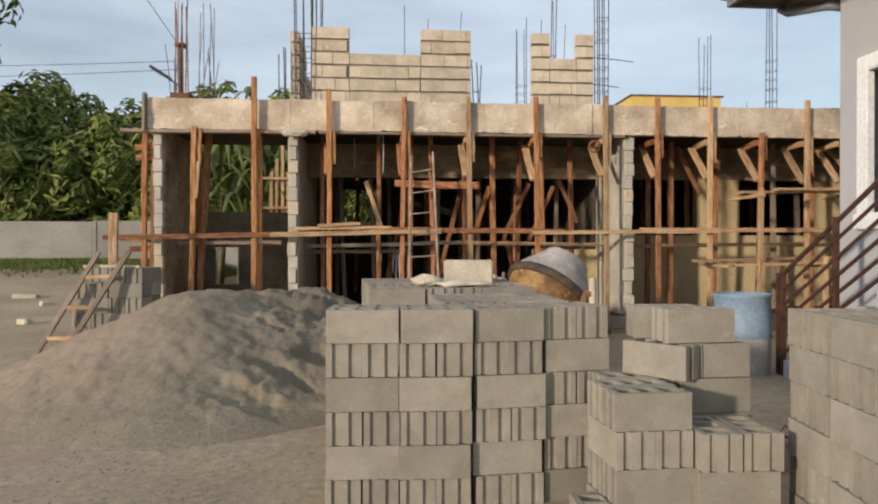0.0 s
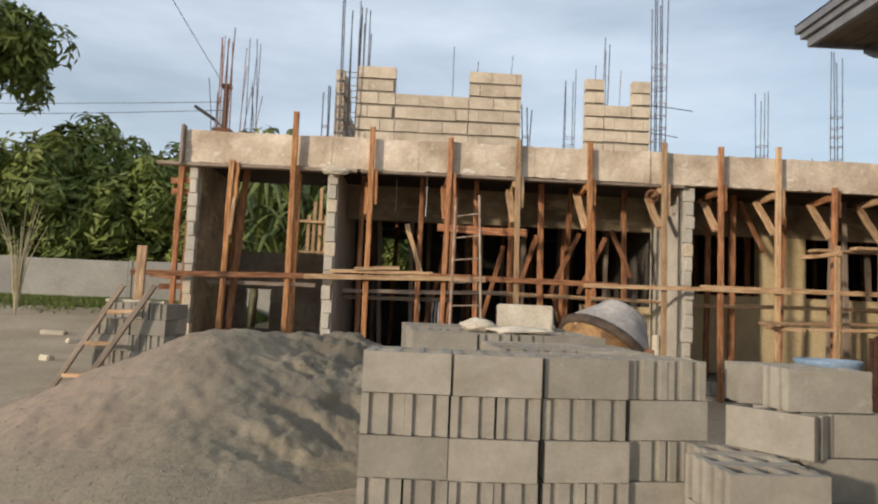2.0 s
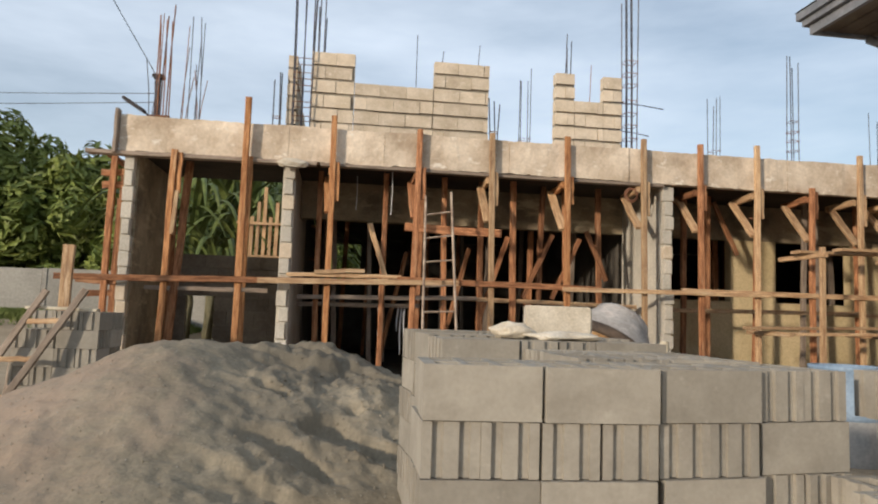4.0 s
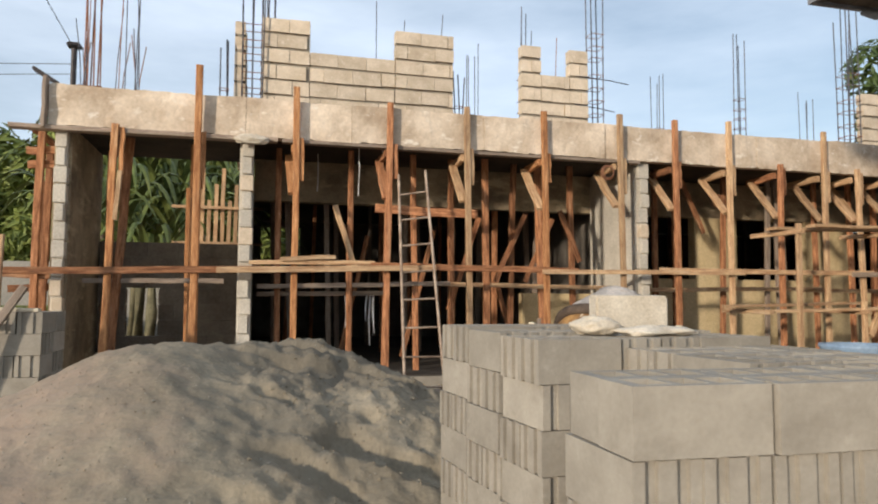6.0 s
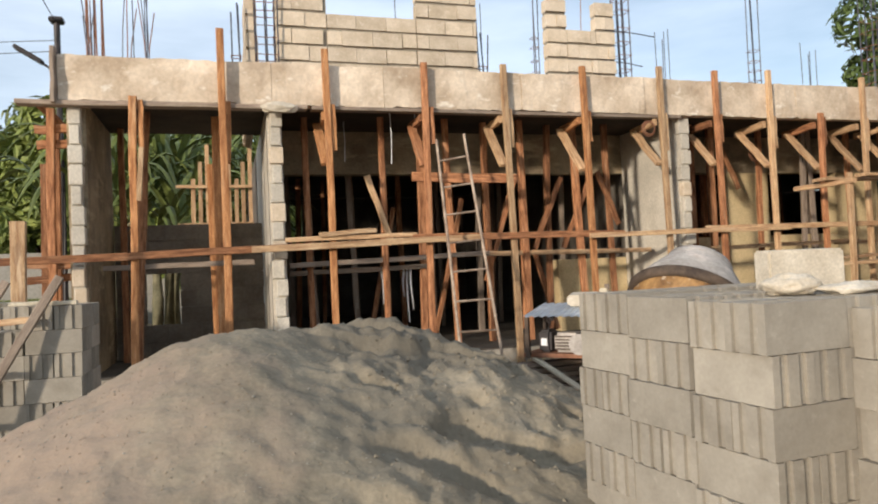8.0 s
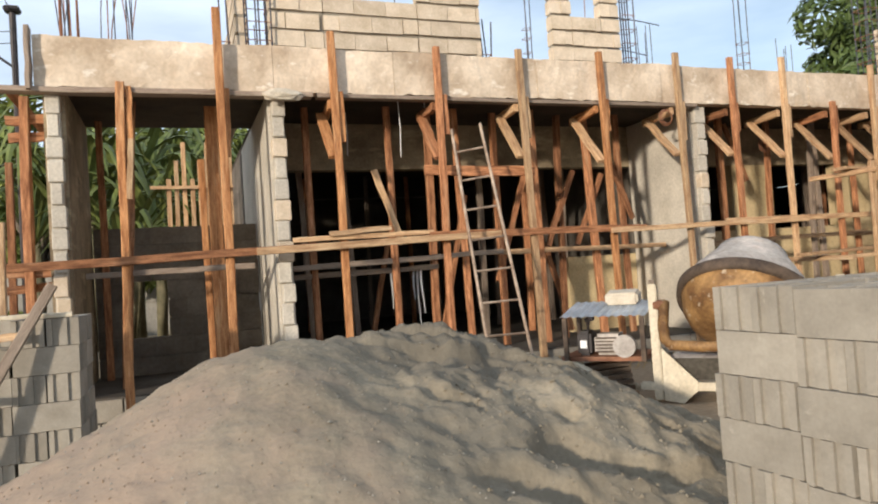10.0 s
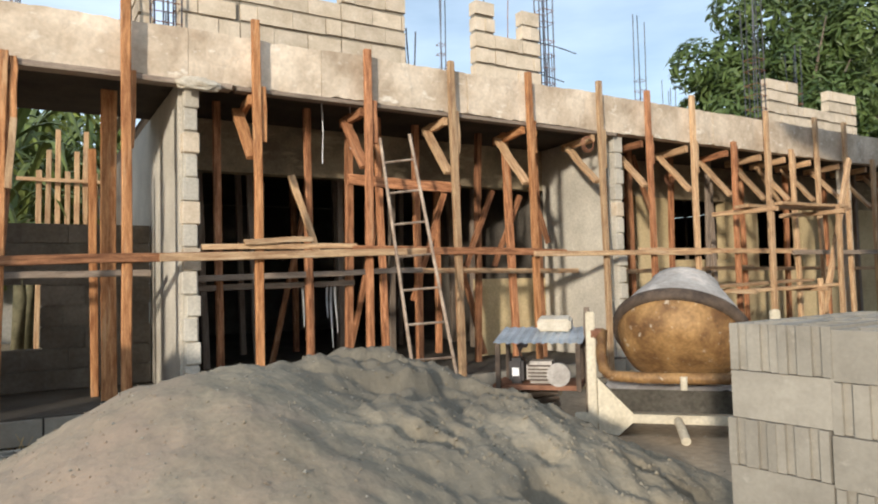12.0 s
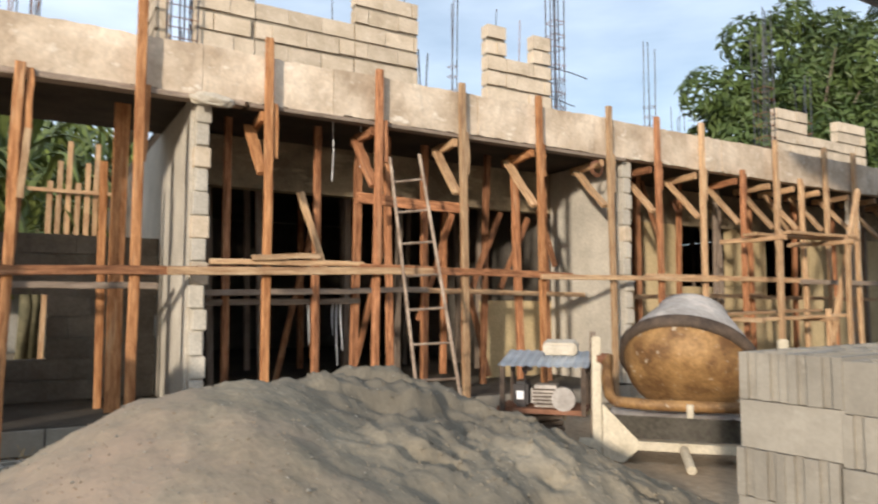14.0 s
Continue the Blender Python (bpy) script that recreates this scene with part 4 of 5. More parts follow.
# the stack at the house side
S3 = "stack of blocks by the house"
for cx, cy, n, first, turn in ((2.37, 3.86, 6, 1, -8), (2.31, 3.43, 6, 0, -8), (2.25, 3.0, 6, 1, -8), (2.78, 3.86, 6, 0, -8), (2.72, 3.43, 6, 1, -8), (2.66, 3.0, 6, 0, -8)):
    module(cx, cy, 0.03, n, first, turn, S3)
# the stack by the end bay
S4 = "stack of blocks by the end bay"
for j in range(2):
    for i in range(2):
        module(-3.12 - 0.41 * i, 9.95 + 0.41 * j, 0.09, 6 - (i if j == 0 else 0), (i + j) % 2, 0, S4)

# things on the long stack
def worn_slab():
    bm = bmesh.new()
    add_box(bm, -0.2, -0.06, 0, 0.2, 0.06, 0.19)
    bmesh.ops.bevel(bm, geom=bm.edges[:], offset=0.01, segments=2, affect="EDGES")
    for v in bm.verts:
        v.co += Vector((1, 1, 1)) * 0.008 * noise.noise(v.co * 9)
    return thing("sand_block", bm, M_SACK, "pale sandy block standing on the stack", "concrete block", m=pose(0.80, 6.30, 6 * BH + 0.052, 0, 0, -6))


worn_slab()
crumpled("cement_bag", (0.44, 5.98, 6 * BH + 0.050), (0.115, 0.09, 0.055), M_SACK, "crumpled empty cement bag on the stack", "sack", 14, -15)
crumpled("cement_bag", (0.72, 5.90, 6 * BH + 0.045), (0.21, 0.08, 0.032), M_SACK, "flattened empty cement bag on the stack", "sack", 17, 5)

# planks that lean on the stack by the end bay
for a, b, w, wood in [((-4.15, 9.55, 0.10), (-3.42, 9.70, 1.42), 0.06, M_WOOD_GREY), ((-3.80, 9.45, 0.10), (-3.05, 9.70, 1.44), 0.065, M_WOOD_GREY), ((-4.62, 11.85, 0.10), (-4.53, 11.85, 0.94), 0.11, M_WOOD_GREY),
                      ((-3.55, 10.5, 0.1), (-3.53, 10.5, 1.95), 0.12, M_WOOD_PALE)]:
    timber("leaning_plank", a, b, w, 0.05, wood, label="weathered plank leaning by a stack of blocks", category="plank", group="planks by the end bay")
for k in range(3):
    f = 0.2 + 0.28 * k
    a, b = Vector((-4.15, 9.55, 0.10)).lerp(Vector((-3.42, 9.70, 1.42)), f), Vector((-3.80, 9.45, 0.10)).lerp(Vector((-3.05, 9.70, 1.44)), f)
    timber("cleat", a, b, 0.05, 0.03, M_WOOD_PALE, label="short cleat nailed across the planks", category="plank", group="planks by the end bay")
crumpled("plastic_sheet", (-2.35, 9.85, 0.1), (0.26, 0.20, 0.16), M_SACK_GREY, "bundle of blue-grey plastic by the heap", "plastic bundle", 23)

# ---- concrete mixer ----
def mixer():
    root = base("concrete_mixer", (2.06, 8.93, 0.13), "old yellow drum concrete mixer crusted with cement", "concrete mixer")
    root.rotation_euler = (0, 0, radians(-47))
    tilt = pose(0.0, 0.0, 0.76, 0, 0, -12) @ pose(0, 0, 0, -40, 0, 0) @ Matrix.Scale(0.93, 4)
    bm = bm_of()
    add_lathe(bm, [(0.0, -0.27), (0.24, -0.265), (0.36, -0.24), (0.44, -0.185), (0.495, -0.10), (0.525, 0.0), (0.54, 0.06)], tilt)
    bmesh.ops.remove_doubles(bm, verts=bm.verts[:], dist=0.002)
    drum = part("drum", bm, M_YELLOW, root, "worn yellow bowl of the drum", True)
    bm = bm_of()
    add_lathe(bm, [(0.535, 0.02), (0.575, 0.025), (0.585, 0.11), (0.555, 0.135), (0.535, 0.02)], tilt)
    part("ring_gear", bm, M_RING, drum, "dark rim between bowl and cone", True)
    bm = bm_of()
    add_lathe(bm, [(0.56, 0.12), (0.50, 0.24), (0.39, 0.42), (0.31, 0.54), (0.31, 0.575), (0.28, 0.57), (0.36, 0.42), (0.47, 0.24), (0.53, 0.12)], tilt)
    part("cone", bm, M_CEMENTED, drum, "grey cement-crusted cone", True)
    # yoke below the drum
    bm = bm_of()
    add_tube(bm, [(-0.61, -0.08, 0.84), (-0.615, -0.20, 0.66), (-0.59, -0.31, 0.555), (-0.54, -0.37, 0.51), (-0.3, -0.40, 0.50), (0.3, -0.40, 0.50), (0.54, -0.37, 0.51), (0.59, -0.31, 0.555), (0.615, -0.20, 0.66), (0.61, -0.08, 0.84)], 0.044, 10)
    part("yoke", bm, M_YELLOW, root, "bent yellow tube yoke", True)
    bm = bm_of()
    add_tube(bm, [(0, -0.45, 0.42), (0, -0.45, 0.52)], 0.026, 10)
    part("pivot_bolt", bm, M_CREAM, root)
    # stand
    for x in (-0.70, 0.70):
        bm = bm_of()
        add_box(bm, x - 0.037, -0.13, 0.02, x + 0.037, -0.07, 1.0)
        bmesh.ops.bevel(bm, geom=bm.edges[:], offset=0.01, segments=2, affect="EDGES")
        up = part("upright", bm, M_CREAM, root)
        bm = bm_of()
        add_tube(bm, [(x, -0.10, 0.82), (x * 0.86, -0.09, 0.82)], 0.045, 12)
        part("bearing", bm, M_RUST, up)
    for side in (-1, 1):
        bm = bm_of()
        plate = [bm.verts.new((side * px, -0.138, pz)) for px, pz in ((0.655, 0.02), (0.50, 0.0), (0.39, 0.10), (0.38, 0.18), (0.655, 0.46))]
        f = bm.faces.new(plate)
        for v in bmesh.ops.extrude_face_region(bm, geom=[f])["geom"]:
            if isinstance(v, bmesh.types.BMVert):
                v.co.y += 0.03
        part("gusset", bm, M_CREAM, root, "cream triangular gusset plate")
    bm = bm_of()
    add_box(bm, -0.85, -0.128, 0.10, 0.85, -0.06, 0.17)
    bmesh.ops.bevel(bm, geom=bm.edges[:], offset=0.01, segments=2, affect="EDGES")
    part("axle_beam", bm, M_CREAM, root)
    bm = bm_of()
    add_tube(bm, [(-0.04, -0.10, 0.13), (-0.02, -0.30, 0.09), (0.0, -0.46, 0.04)], 0.036, 12)
    part("tow_bar", bm, M_CREAM, root)
    # engine frame on the left, under the tin sheet
    bm = bm_of()
    add_box(bm, -1.55, -0.05, 0.34, -0.80, 0.45, 0.38)
    part("engine_shelf", bm, M_RUST, root)
    for a, b in (((-1.50, -0.02, 0.36), (-0.95, -0.02, 0.02)), ((-1.50, 0.4, 0.36), (-0.95, 0.4, 0.02))):
        bm = bm_of()
        add_tube(bm, [a, b], 0.03, 8)
        part("strut", bm, M_CREAM, root)
    bm = bm_of()
    add_box(bm, -1.27, 0.04, 0.38, -1.02, 0.28, 0.57)
    bmesh.ops.bevel(bm, geom=bm.edges[:], offset=0.03, segments=2, affect="EDGES")
    motor = part("engine", bm, M_CEMENTED, root, "small dusty grey engine")
    for k in range(5):
        bm = bm_of()
        add_box(bm, -1.25, 0.025, 0.41 + 0.03 * k, -1.06, 0.045, 0.42 + 0.03 * k)
        part("cooling_fin", bm, M_RING, motor)
    bm = bm_of()
    add_box(bm, -1.42, 0.02, 0.38, -1.29, 0.24, 0.60)
    bmesh.ops.bevel(bm, geom=bm.edges[:], offset=0.025, segments=2, affect="EDGES")
    part("fuel_tank", bm, M_BLACK, root, "greasy black tank beside the engine")
    bm = bm_of()
    add_lathe(bm, [(0.0, 0), (0.09, 0), (0.10, 0.02), (0.10, 0.08), (0.0, 0.08)], pose(-0.98, 0.02, 0.47, 90, 0, 0), 20)
    part("flywheel", bm, M_CEMENTED, motor)
    bm = bm_of()
    add_tube(bm, [(-1.33, 0.1, 0.56), (-1.33, 0.1, 0.70), (-1.27, 0.02, 0.72)], 0.03, 10)
    part("exhaust", bm, M_BLACK, motor)
    bm = bm_of()
    add_box(bm, -1.385, 0.005, 0.45, -1.325, 0.022, 0.52)
    part("data_plate", bm, M_WHITE, motor, "white plate on the engine")
    # tin cover
    bm = bm_of()
    n = 30
    rows = []
    for j in range(2):
        rows.append([bm.verts.new((-1.53 + 0.76 * i / n, -0.10 + 0.58 * j, 0.74 + 0.10 * j + 0.007 * math.sin(i * math.tau / 3))) for i in range(n + 1)])
    for i in range(n):
        bm.faces.new((rows[0][i], rows[0][i + 1], rows[1][i + 1], rows[1][i]))
    me = part("tin_cover", bm, M_TIN, root, "corrugated zinc sheet over the engine")
    for x in (-1.49, -0.81):
        for y in (-0.08, 0.4):
            bm = bm_of()
            add_box(bm, x - 0.02, y - 0.02, 0.34, x + 0.02, y + 0.02, 0.735 + 0.08 * (y > 0))
            part("cover_leg", bm, M_RING, root)
    return root


mixer()
bm = bm_of()
add_box(bm, -0.15, -0.1, 0, 0.15, 0.1, 0.11)
bmesh.ops.bevel(bm, geom=bm.edges[:], offset=0.02, segments=2, affect="EDGES")
thing("sand_block", bm, M_SACK, "pale block lying on the zinc sheet", "concrete block", m=pose(1.61, 9.94, 0.957, 10, 0, -47))


# trough of mortar under the mixer and boards behind it
def trough():
    root = base("mortar_trough", (2.14, 9.01, 0.305), "dirty steel trough with grey mortar under the mixer", "trough")
    root.rotation_euler = (0, 0, radians(-50))
    bm = bm_of()
    a = [bm.verts.new(p) for p in ((-0.62, -0.2, 0.19), (0.62, -0.2, 0.19), (0.62, 0.35, 0.19), (-0.62, 0.35, 0.19))]
    b = [bm.verts.new(p) for p in ((-0.52, -0.14, 0.0), (0.52, -0.14, 0.0), (0.52, 0.25, 0.0), (-0.52, 0.25, 0.0))]
    bm.faces.new(b)
    for k in range(4):
        bm.faces.new((a[k], a[(k + 1) % 4], b[(k + 1) % 4], b[k]))
    bmesh.ops.solidify(bm, geom=bm.faces[:], thickness=0.015)
    part("pan", bm, M_DAMP, root)
    bm = bm_of()
    n = 14
    rows = [[bm.verts.new((-0.60 + 1.20 * i / n, -0.18 + 0.51 * j / 6, 0.17 + 0.05 * noise.noise(Vector((i * 0.5, j * 0.6, 1))) + 0.04 * math.sin(j / 6 * math.pi))) for i in range(n + 1)] for j in range(7)]
    for j in range(6):
        for i in range(n):
            bm.faces.new((rows[j][i], rows[j][i + 1], rows[j + 1][i + 1], rows[j + 1][i]))
    part("mortar", bm, M_CEMENTED, root, "grey mortar heaped in the pan", True)


trough()
for k in range(5):
    timber("stacked_board", (0.55, 10.0 + 0.02 * k, 0.16 + 0.055 * k), (1.65, 10.0 + 0.015 * k, 0.17 + 0.055 * k), 0.045, 0.18, M_WOOD_GREY, label="weathered board in a low pile behind the mixer", category="plank", group="board pile")
timber("leaning_plank", (1.66, 9.59, 0.12), (1.665, 9.59, 1.16), 0.03, 0.05, M_WOOD_GREY, label="short dark board standing beside the mixer", category="plank")


def straw(count, x0, x1, y0, y1, seed, label):
    rng = random.Random(seed)
    verts, faces = [], []
    for _ in range(count):
        x, y = rng.uniform(x0, x1), rng.uniform(y0, y1)
        z = max(ground_z(x, y), ground_z(x, y) + heap_z(x, y))
        a, l, w = rng.uniform(0, math.tau), rng.uniform(0.10, 0.35), 0.008
        e = Vector((math.cos(a) * l, math.sin(a) * l, rng.uniform(0.02, 0.22)))
        s = Vector((-math.sin(a), math.cos(a), 0)) * w
        p = Vector((x, y, z))
        k = len(verts)
        verts += [p - s, p + s, p + e + s * 0.4, p + e - s * 0.4]
        faces.append((k, k + 1, k + 2, k + 3))
    me = bpy.data.meshes.new("straw")
    me.from_pydata([tuple(v) for v in verts], [], faces)
    me.materials.append(M_HAY)
    tagged(new("straw", me), label, "straw", kind="stuff")


straw(700, 0.2, 1.6, 10.2, 11.2, 5, "dry straw and wood shavings by the ladder's foot")
straw(260, -2.6, 3.8, 11.0, 11.3, 6, "dry straw along the foot of the shell")


# ---- barrel ----
root = base("water_drum", (4.05, 8.05, 0.08), "faded blue plastic drum with a dusty grey lower half", "drum")
bm = bm_of()
add_lathe(bm, [(0.0, 0.0), (0.27, 0.0), (0.29, 0.04), (0.295, 0.42)])
part("lower_half", bm, M_GREYPLASTIC, root, "dusty grey lower half", True)
bm = bm_of()
add_lathe(bm, [(0.295, 0.42), (0.305, 0.44), (0.30, 0.62), (0.29, 0.84), (0.305, 0.86), (0.305, 0.89), (0.285, 0.89), (0.27, 0.45), (0.0, 0.44)])
part("upper_half", bm, M_BLUE, root, "faded blue upper half", True)

# ---- the finished house ----
HX, HY = 5.0, 7.78
structure("house_wall_west", [(HX, -6.0, 0.0, HX + 0.2, 5.9, 4.36), (HX, 7.42, 0.0, HX + 0.2, HY, 4.36), (HX, 5.9, 0.0, HX + 0.2, 7.42, 1.80), (HX, 5.9, 3.30, HX + 0.2, 7.42, 4.36)], M_HOUSE, "smooth grey painted wall of the finished house", "wall")
structure("house_wall_north", [(HX + 0.2, HY - 0.2, 0.0, 12.0, HY, 4.36)], M_HOUSE, "smooth grey painted wall of the finished house", "wall")
structure("house_wall_back", [(11.8, -6.0, 0.0, 12.0, HY - 0.2, 4.36), (HX + 0.2, -6.0, 0.0, 11.8, -5.8, 4.36)], M_HOUSE, "plain far walls of the finished house", "wall")


def house_window():
    root = base("window_1", (HX, 6.66, 1.80), "white framed window with a dark wrought grille", "window", kind="structure")
    for n, b in (("window_frame", (-0.035, 0.66, -0.12, 0.06, 0.82, 1.62)), ("window_frame", (-0.035, -0.82, -0.12, 0.06, -0.66, 1.62)), ("window_frame", (-0.035, -0.66, 1.46, 0.06, 0.66, 1.62)), ("window_sill", (-0.06, -0.84, -0.14, 0.06, 0.84, 0.02))):
        bm = bm_of()
        add_box(bm, *b)
        bmesh.ops.bevel(bm, geom=bm.edges[:], offset=0.012, segments=2, affect="EDGES")
        part(n, bm, M_WHITE, root)
    bm = bm_of()
    add_box(bm, 0.12, -0.66, 0.02, 0.14, 0.66, 1.46)
    part("pane", bm, M_DARKGLASS, root, "dark pane")
    for i in range(9):
        bm = bm_of()
        y = -0.6 + 0.15 * i
        add_tube(bm, [(0.05, y, 0.02), (0.05, y, 1.46)], 0.009, 6)
        part("grille_bar", bm, M_BLACK, root)


house_window()


def eave():
    root = base("house_roof", (4.15, 8.60, 4.30), "dark sheet roof with a boarded eave and gutter", "roof", kind="structure")
    x0, x1, y0, y1 = 0.0, 9.0, -15.0, 0.0
    # boarded soffit
    k = 0
    x = 0.05
    while x < 1.0:
        bm = bm_of()
        add_box(bm, x, y0, 0.03 + 0.004 * (k % 2), x + 0.095, y1 - 0.05, 0.06)
        part("soffit_board", bm, M_SOFFIT, root)
        x += 0.1
        k += 1
    y = -0.05
    while y > -0.82:
        bm = bm_of()
        add_box(bm, 1.05, y - 0.095, 0.03 + 0.004 * (k % 2), x1, y, 0.06)
        part("soffit_board", bm, M_SOFFIT, root)
        y -= 0.1
        k += 1
    for d, z0, z1 in ((0.0, 0.0, 0.10), (-0.05, 0.10, 0.17), (-0.09, 0.17, 0.25)):
        bm = bm_of()
        add_box(bm, d, y0, z0, d + 0.045, y1 - d, z1)
        part("eave_board", bm, M_FASCIA_GREY, root)
        bm = bm_of()
        add_box(bm, d + 0.045, y1 - d - 0.045, z0, x1, y1 - d, z1)
        part("eave_board", bm, M_FASCIA_GREY, root)
    bm = bm_of()
    o = 0.1
    v = [bm.verts.new(p) for p in ((-o, y0, 0.26), (-o, o, 0.26), (x1, o, 0.26), (x1, y0, 0.26), (4.4, -4.5, 1.9), (4.4, y0 + 4.5, 1.9))]
    for f in ((0, 1, 4, 5), (1, 2, 4), (2, 3, 5, 4), (3, 0, 5)):
        bm.faces.new([v[i] for i in f])
    part("roof_sheet", bm, M_ROOF, root)
    bm = bm_of()
    add_tube(bm, [(0.62, -0.06, -0.02), (0.66, -0.16, -0.10), (0.80, -0.72, -0.20), (0.97, -0.76, -0.24)], 0.045, 10)
    part("downpipe", bm, M_FASCIA_GREY, root, "grey downpipe from the gutter", True)


eave()


def stair():
    """Steps that climb along the house towards the door, with a slatted rail."""
    root = base("stair", (4.65, 7.7, 0.0), "concrete steps along the house", "stair", kind="structure")
    for k in range(7):
        bm = bm_of()
        add_box(bm, -0.33, -0.28 * (k + 1), 0.0, 0.34, -0.28 * k, 0.12 + 0.165 * (k + 1))
        part("step", bm, M_HOUSE, root)
    bm = bm_of()
    add_box(bm, -0.33, -4.5, 0.0, 0.34, -1.965, 1.27)
    part("landing", bm, M_HOUSE, root)
    rail = base("stair_railing", (4.36, 7.85, 0.08), "dark brown steel railing with sloping bars", "railing")
    s = 0.165 / 0.28
    for y, h in ((0.0, 1.12), (-0.95, 1.12), (-1.85, 1.12)):
        bm = bm_of()
        add_box(bm, -0.022, y - 0.022, -s * y * 0.9 if y else 0.0, 0.022, y + 0.022, -s * y + h)
        part("post", bm, M_RAIL, rail)
    bm = bm_of()
    add_box(bm, -0.022, -0.10, 0.0, 0.022, -0.06, 1.14)
    part("post", bm, M_RAIL, rail)
    for k in range(6):
        z = 0.22 + 0.17 * k
        bm = bm_of()
        w = 0.024 if k == 5 else 0.018
        add_tube(bm, [(0, 0, z), (0, -1.9, z + 1.9 * s), (0, -4.0, z + 1.9 * s)], w, 6)
        part("top_rail" if k == 5 else "bar", bm, M_RAIL, rail)


stair()

# wire and sticks by the low stack
RW = random.Random(6)
for k in range(7):
    bm = bm_of()
    x, y = 2.35 + 0.4 * RW.random(), 4.9 + 1.2 * RW.random()
    add_tube(bm, [(x, y, 0.03), (x + 0.2, y + RW.uniform(-0.3, 0.3), 0.10 + 0.2 * RW.random()), (x + 0.5, y + RW.uniform(-0.4, 0.4), 0.03)], 0.008, 5)
    thing("wire_offcut", bm, M_RUST, "bent offcut of binding wire on the ground", "wire", "wire offcuts")

# ---- boundary wall, far things ----
def boundary():
    root = base("boundary_wall", (0, 26.5, 0.4), "long grey block boundary wall at the back of the yard", "wall", kind="structure")
    for i in range(17):
        x = -46 + 4 * i
        z = ground_z(x + 2, 26.5) - 0.7
        bm = bm_of()
        add_box(bm, x + 0.02, 0, z, x + 3.86, 0.18, 2.02 + 0.03 * (i % 2))
        part("panel", bm, M_FENCE, root)
        bm = bm_of()
        add_box(bm, x - 0.12, -0.03, z, x + 0.02, 0.21, 2.05)
        part("pillar", bm, M_FENCE, root)


boundary()


def grass(count, seed):
    rng = random.Random(seed)
    verts, faces = [], []
    for _ in range(count):
        x, y = rng.uniform(-24, -5), 26.3 - abs(rng.gauss(0, 1.5))
        z = ground_z(x, y)
        for _ in range(3):
            a, h, w = rng.uniform(0, math.tau), rng.uniform(0.05, 0.20), rng.uniform(0.012, 0.03)
            s = Vector((math.cos(a) * w, math.sin(a) * w, 0))
            e = Vector((rng.uniform(-0.1, 0.1), rng.uniform(-0.1, 0.1), h))
            p = Vector((x, y, z))
            k = len(verts)
            verts += [p - s, p + s, p + e]
            faces.append((k, k + 1, k + 2))
    me = bpy.data.meshes.new("grass")
    me.from_pydata([tuple(v) for v in verts], [], faces)
    me.materials.append(M_GRASS)
    tagged(new("grass", me), "strip of short green grass before the boundary wall", "grass", kind="stuff")


grass(26000, 12)


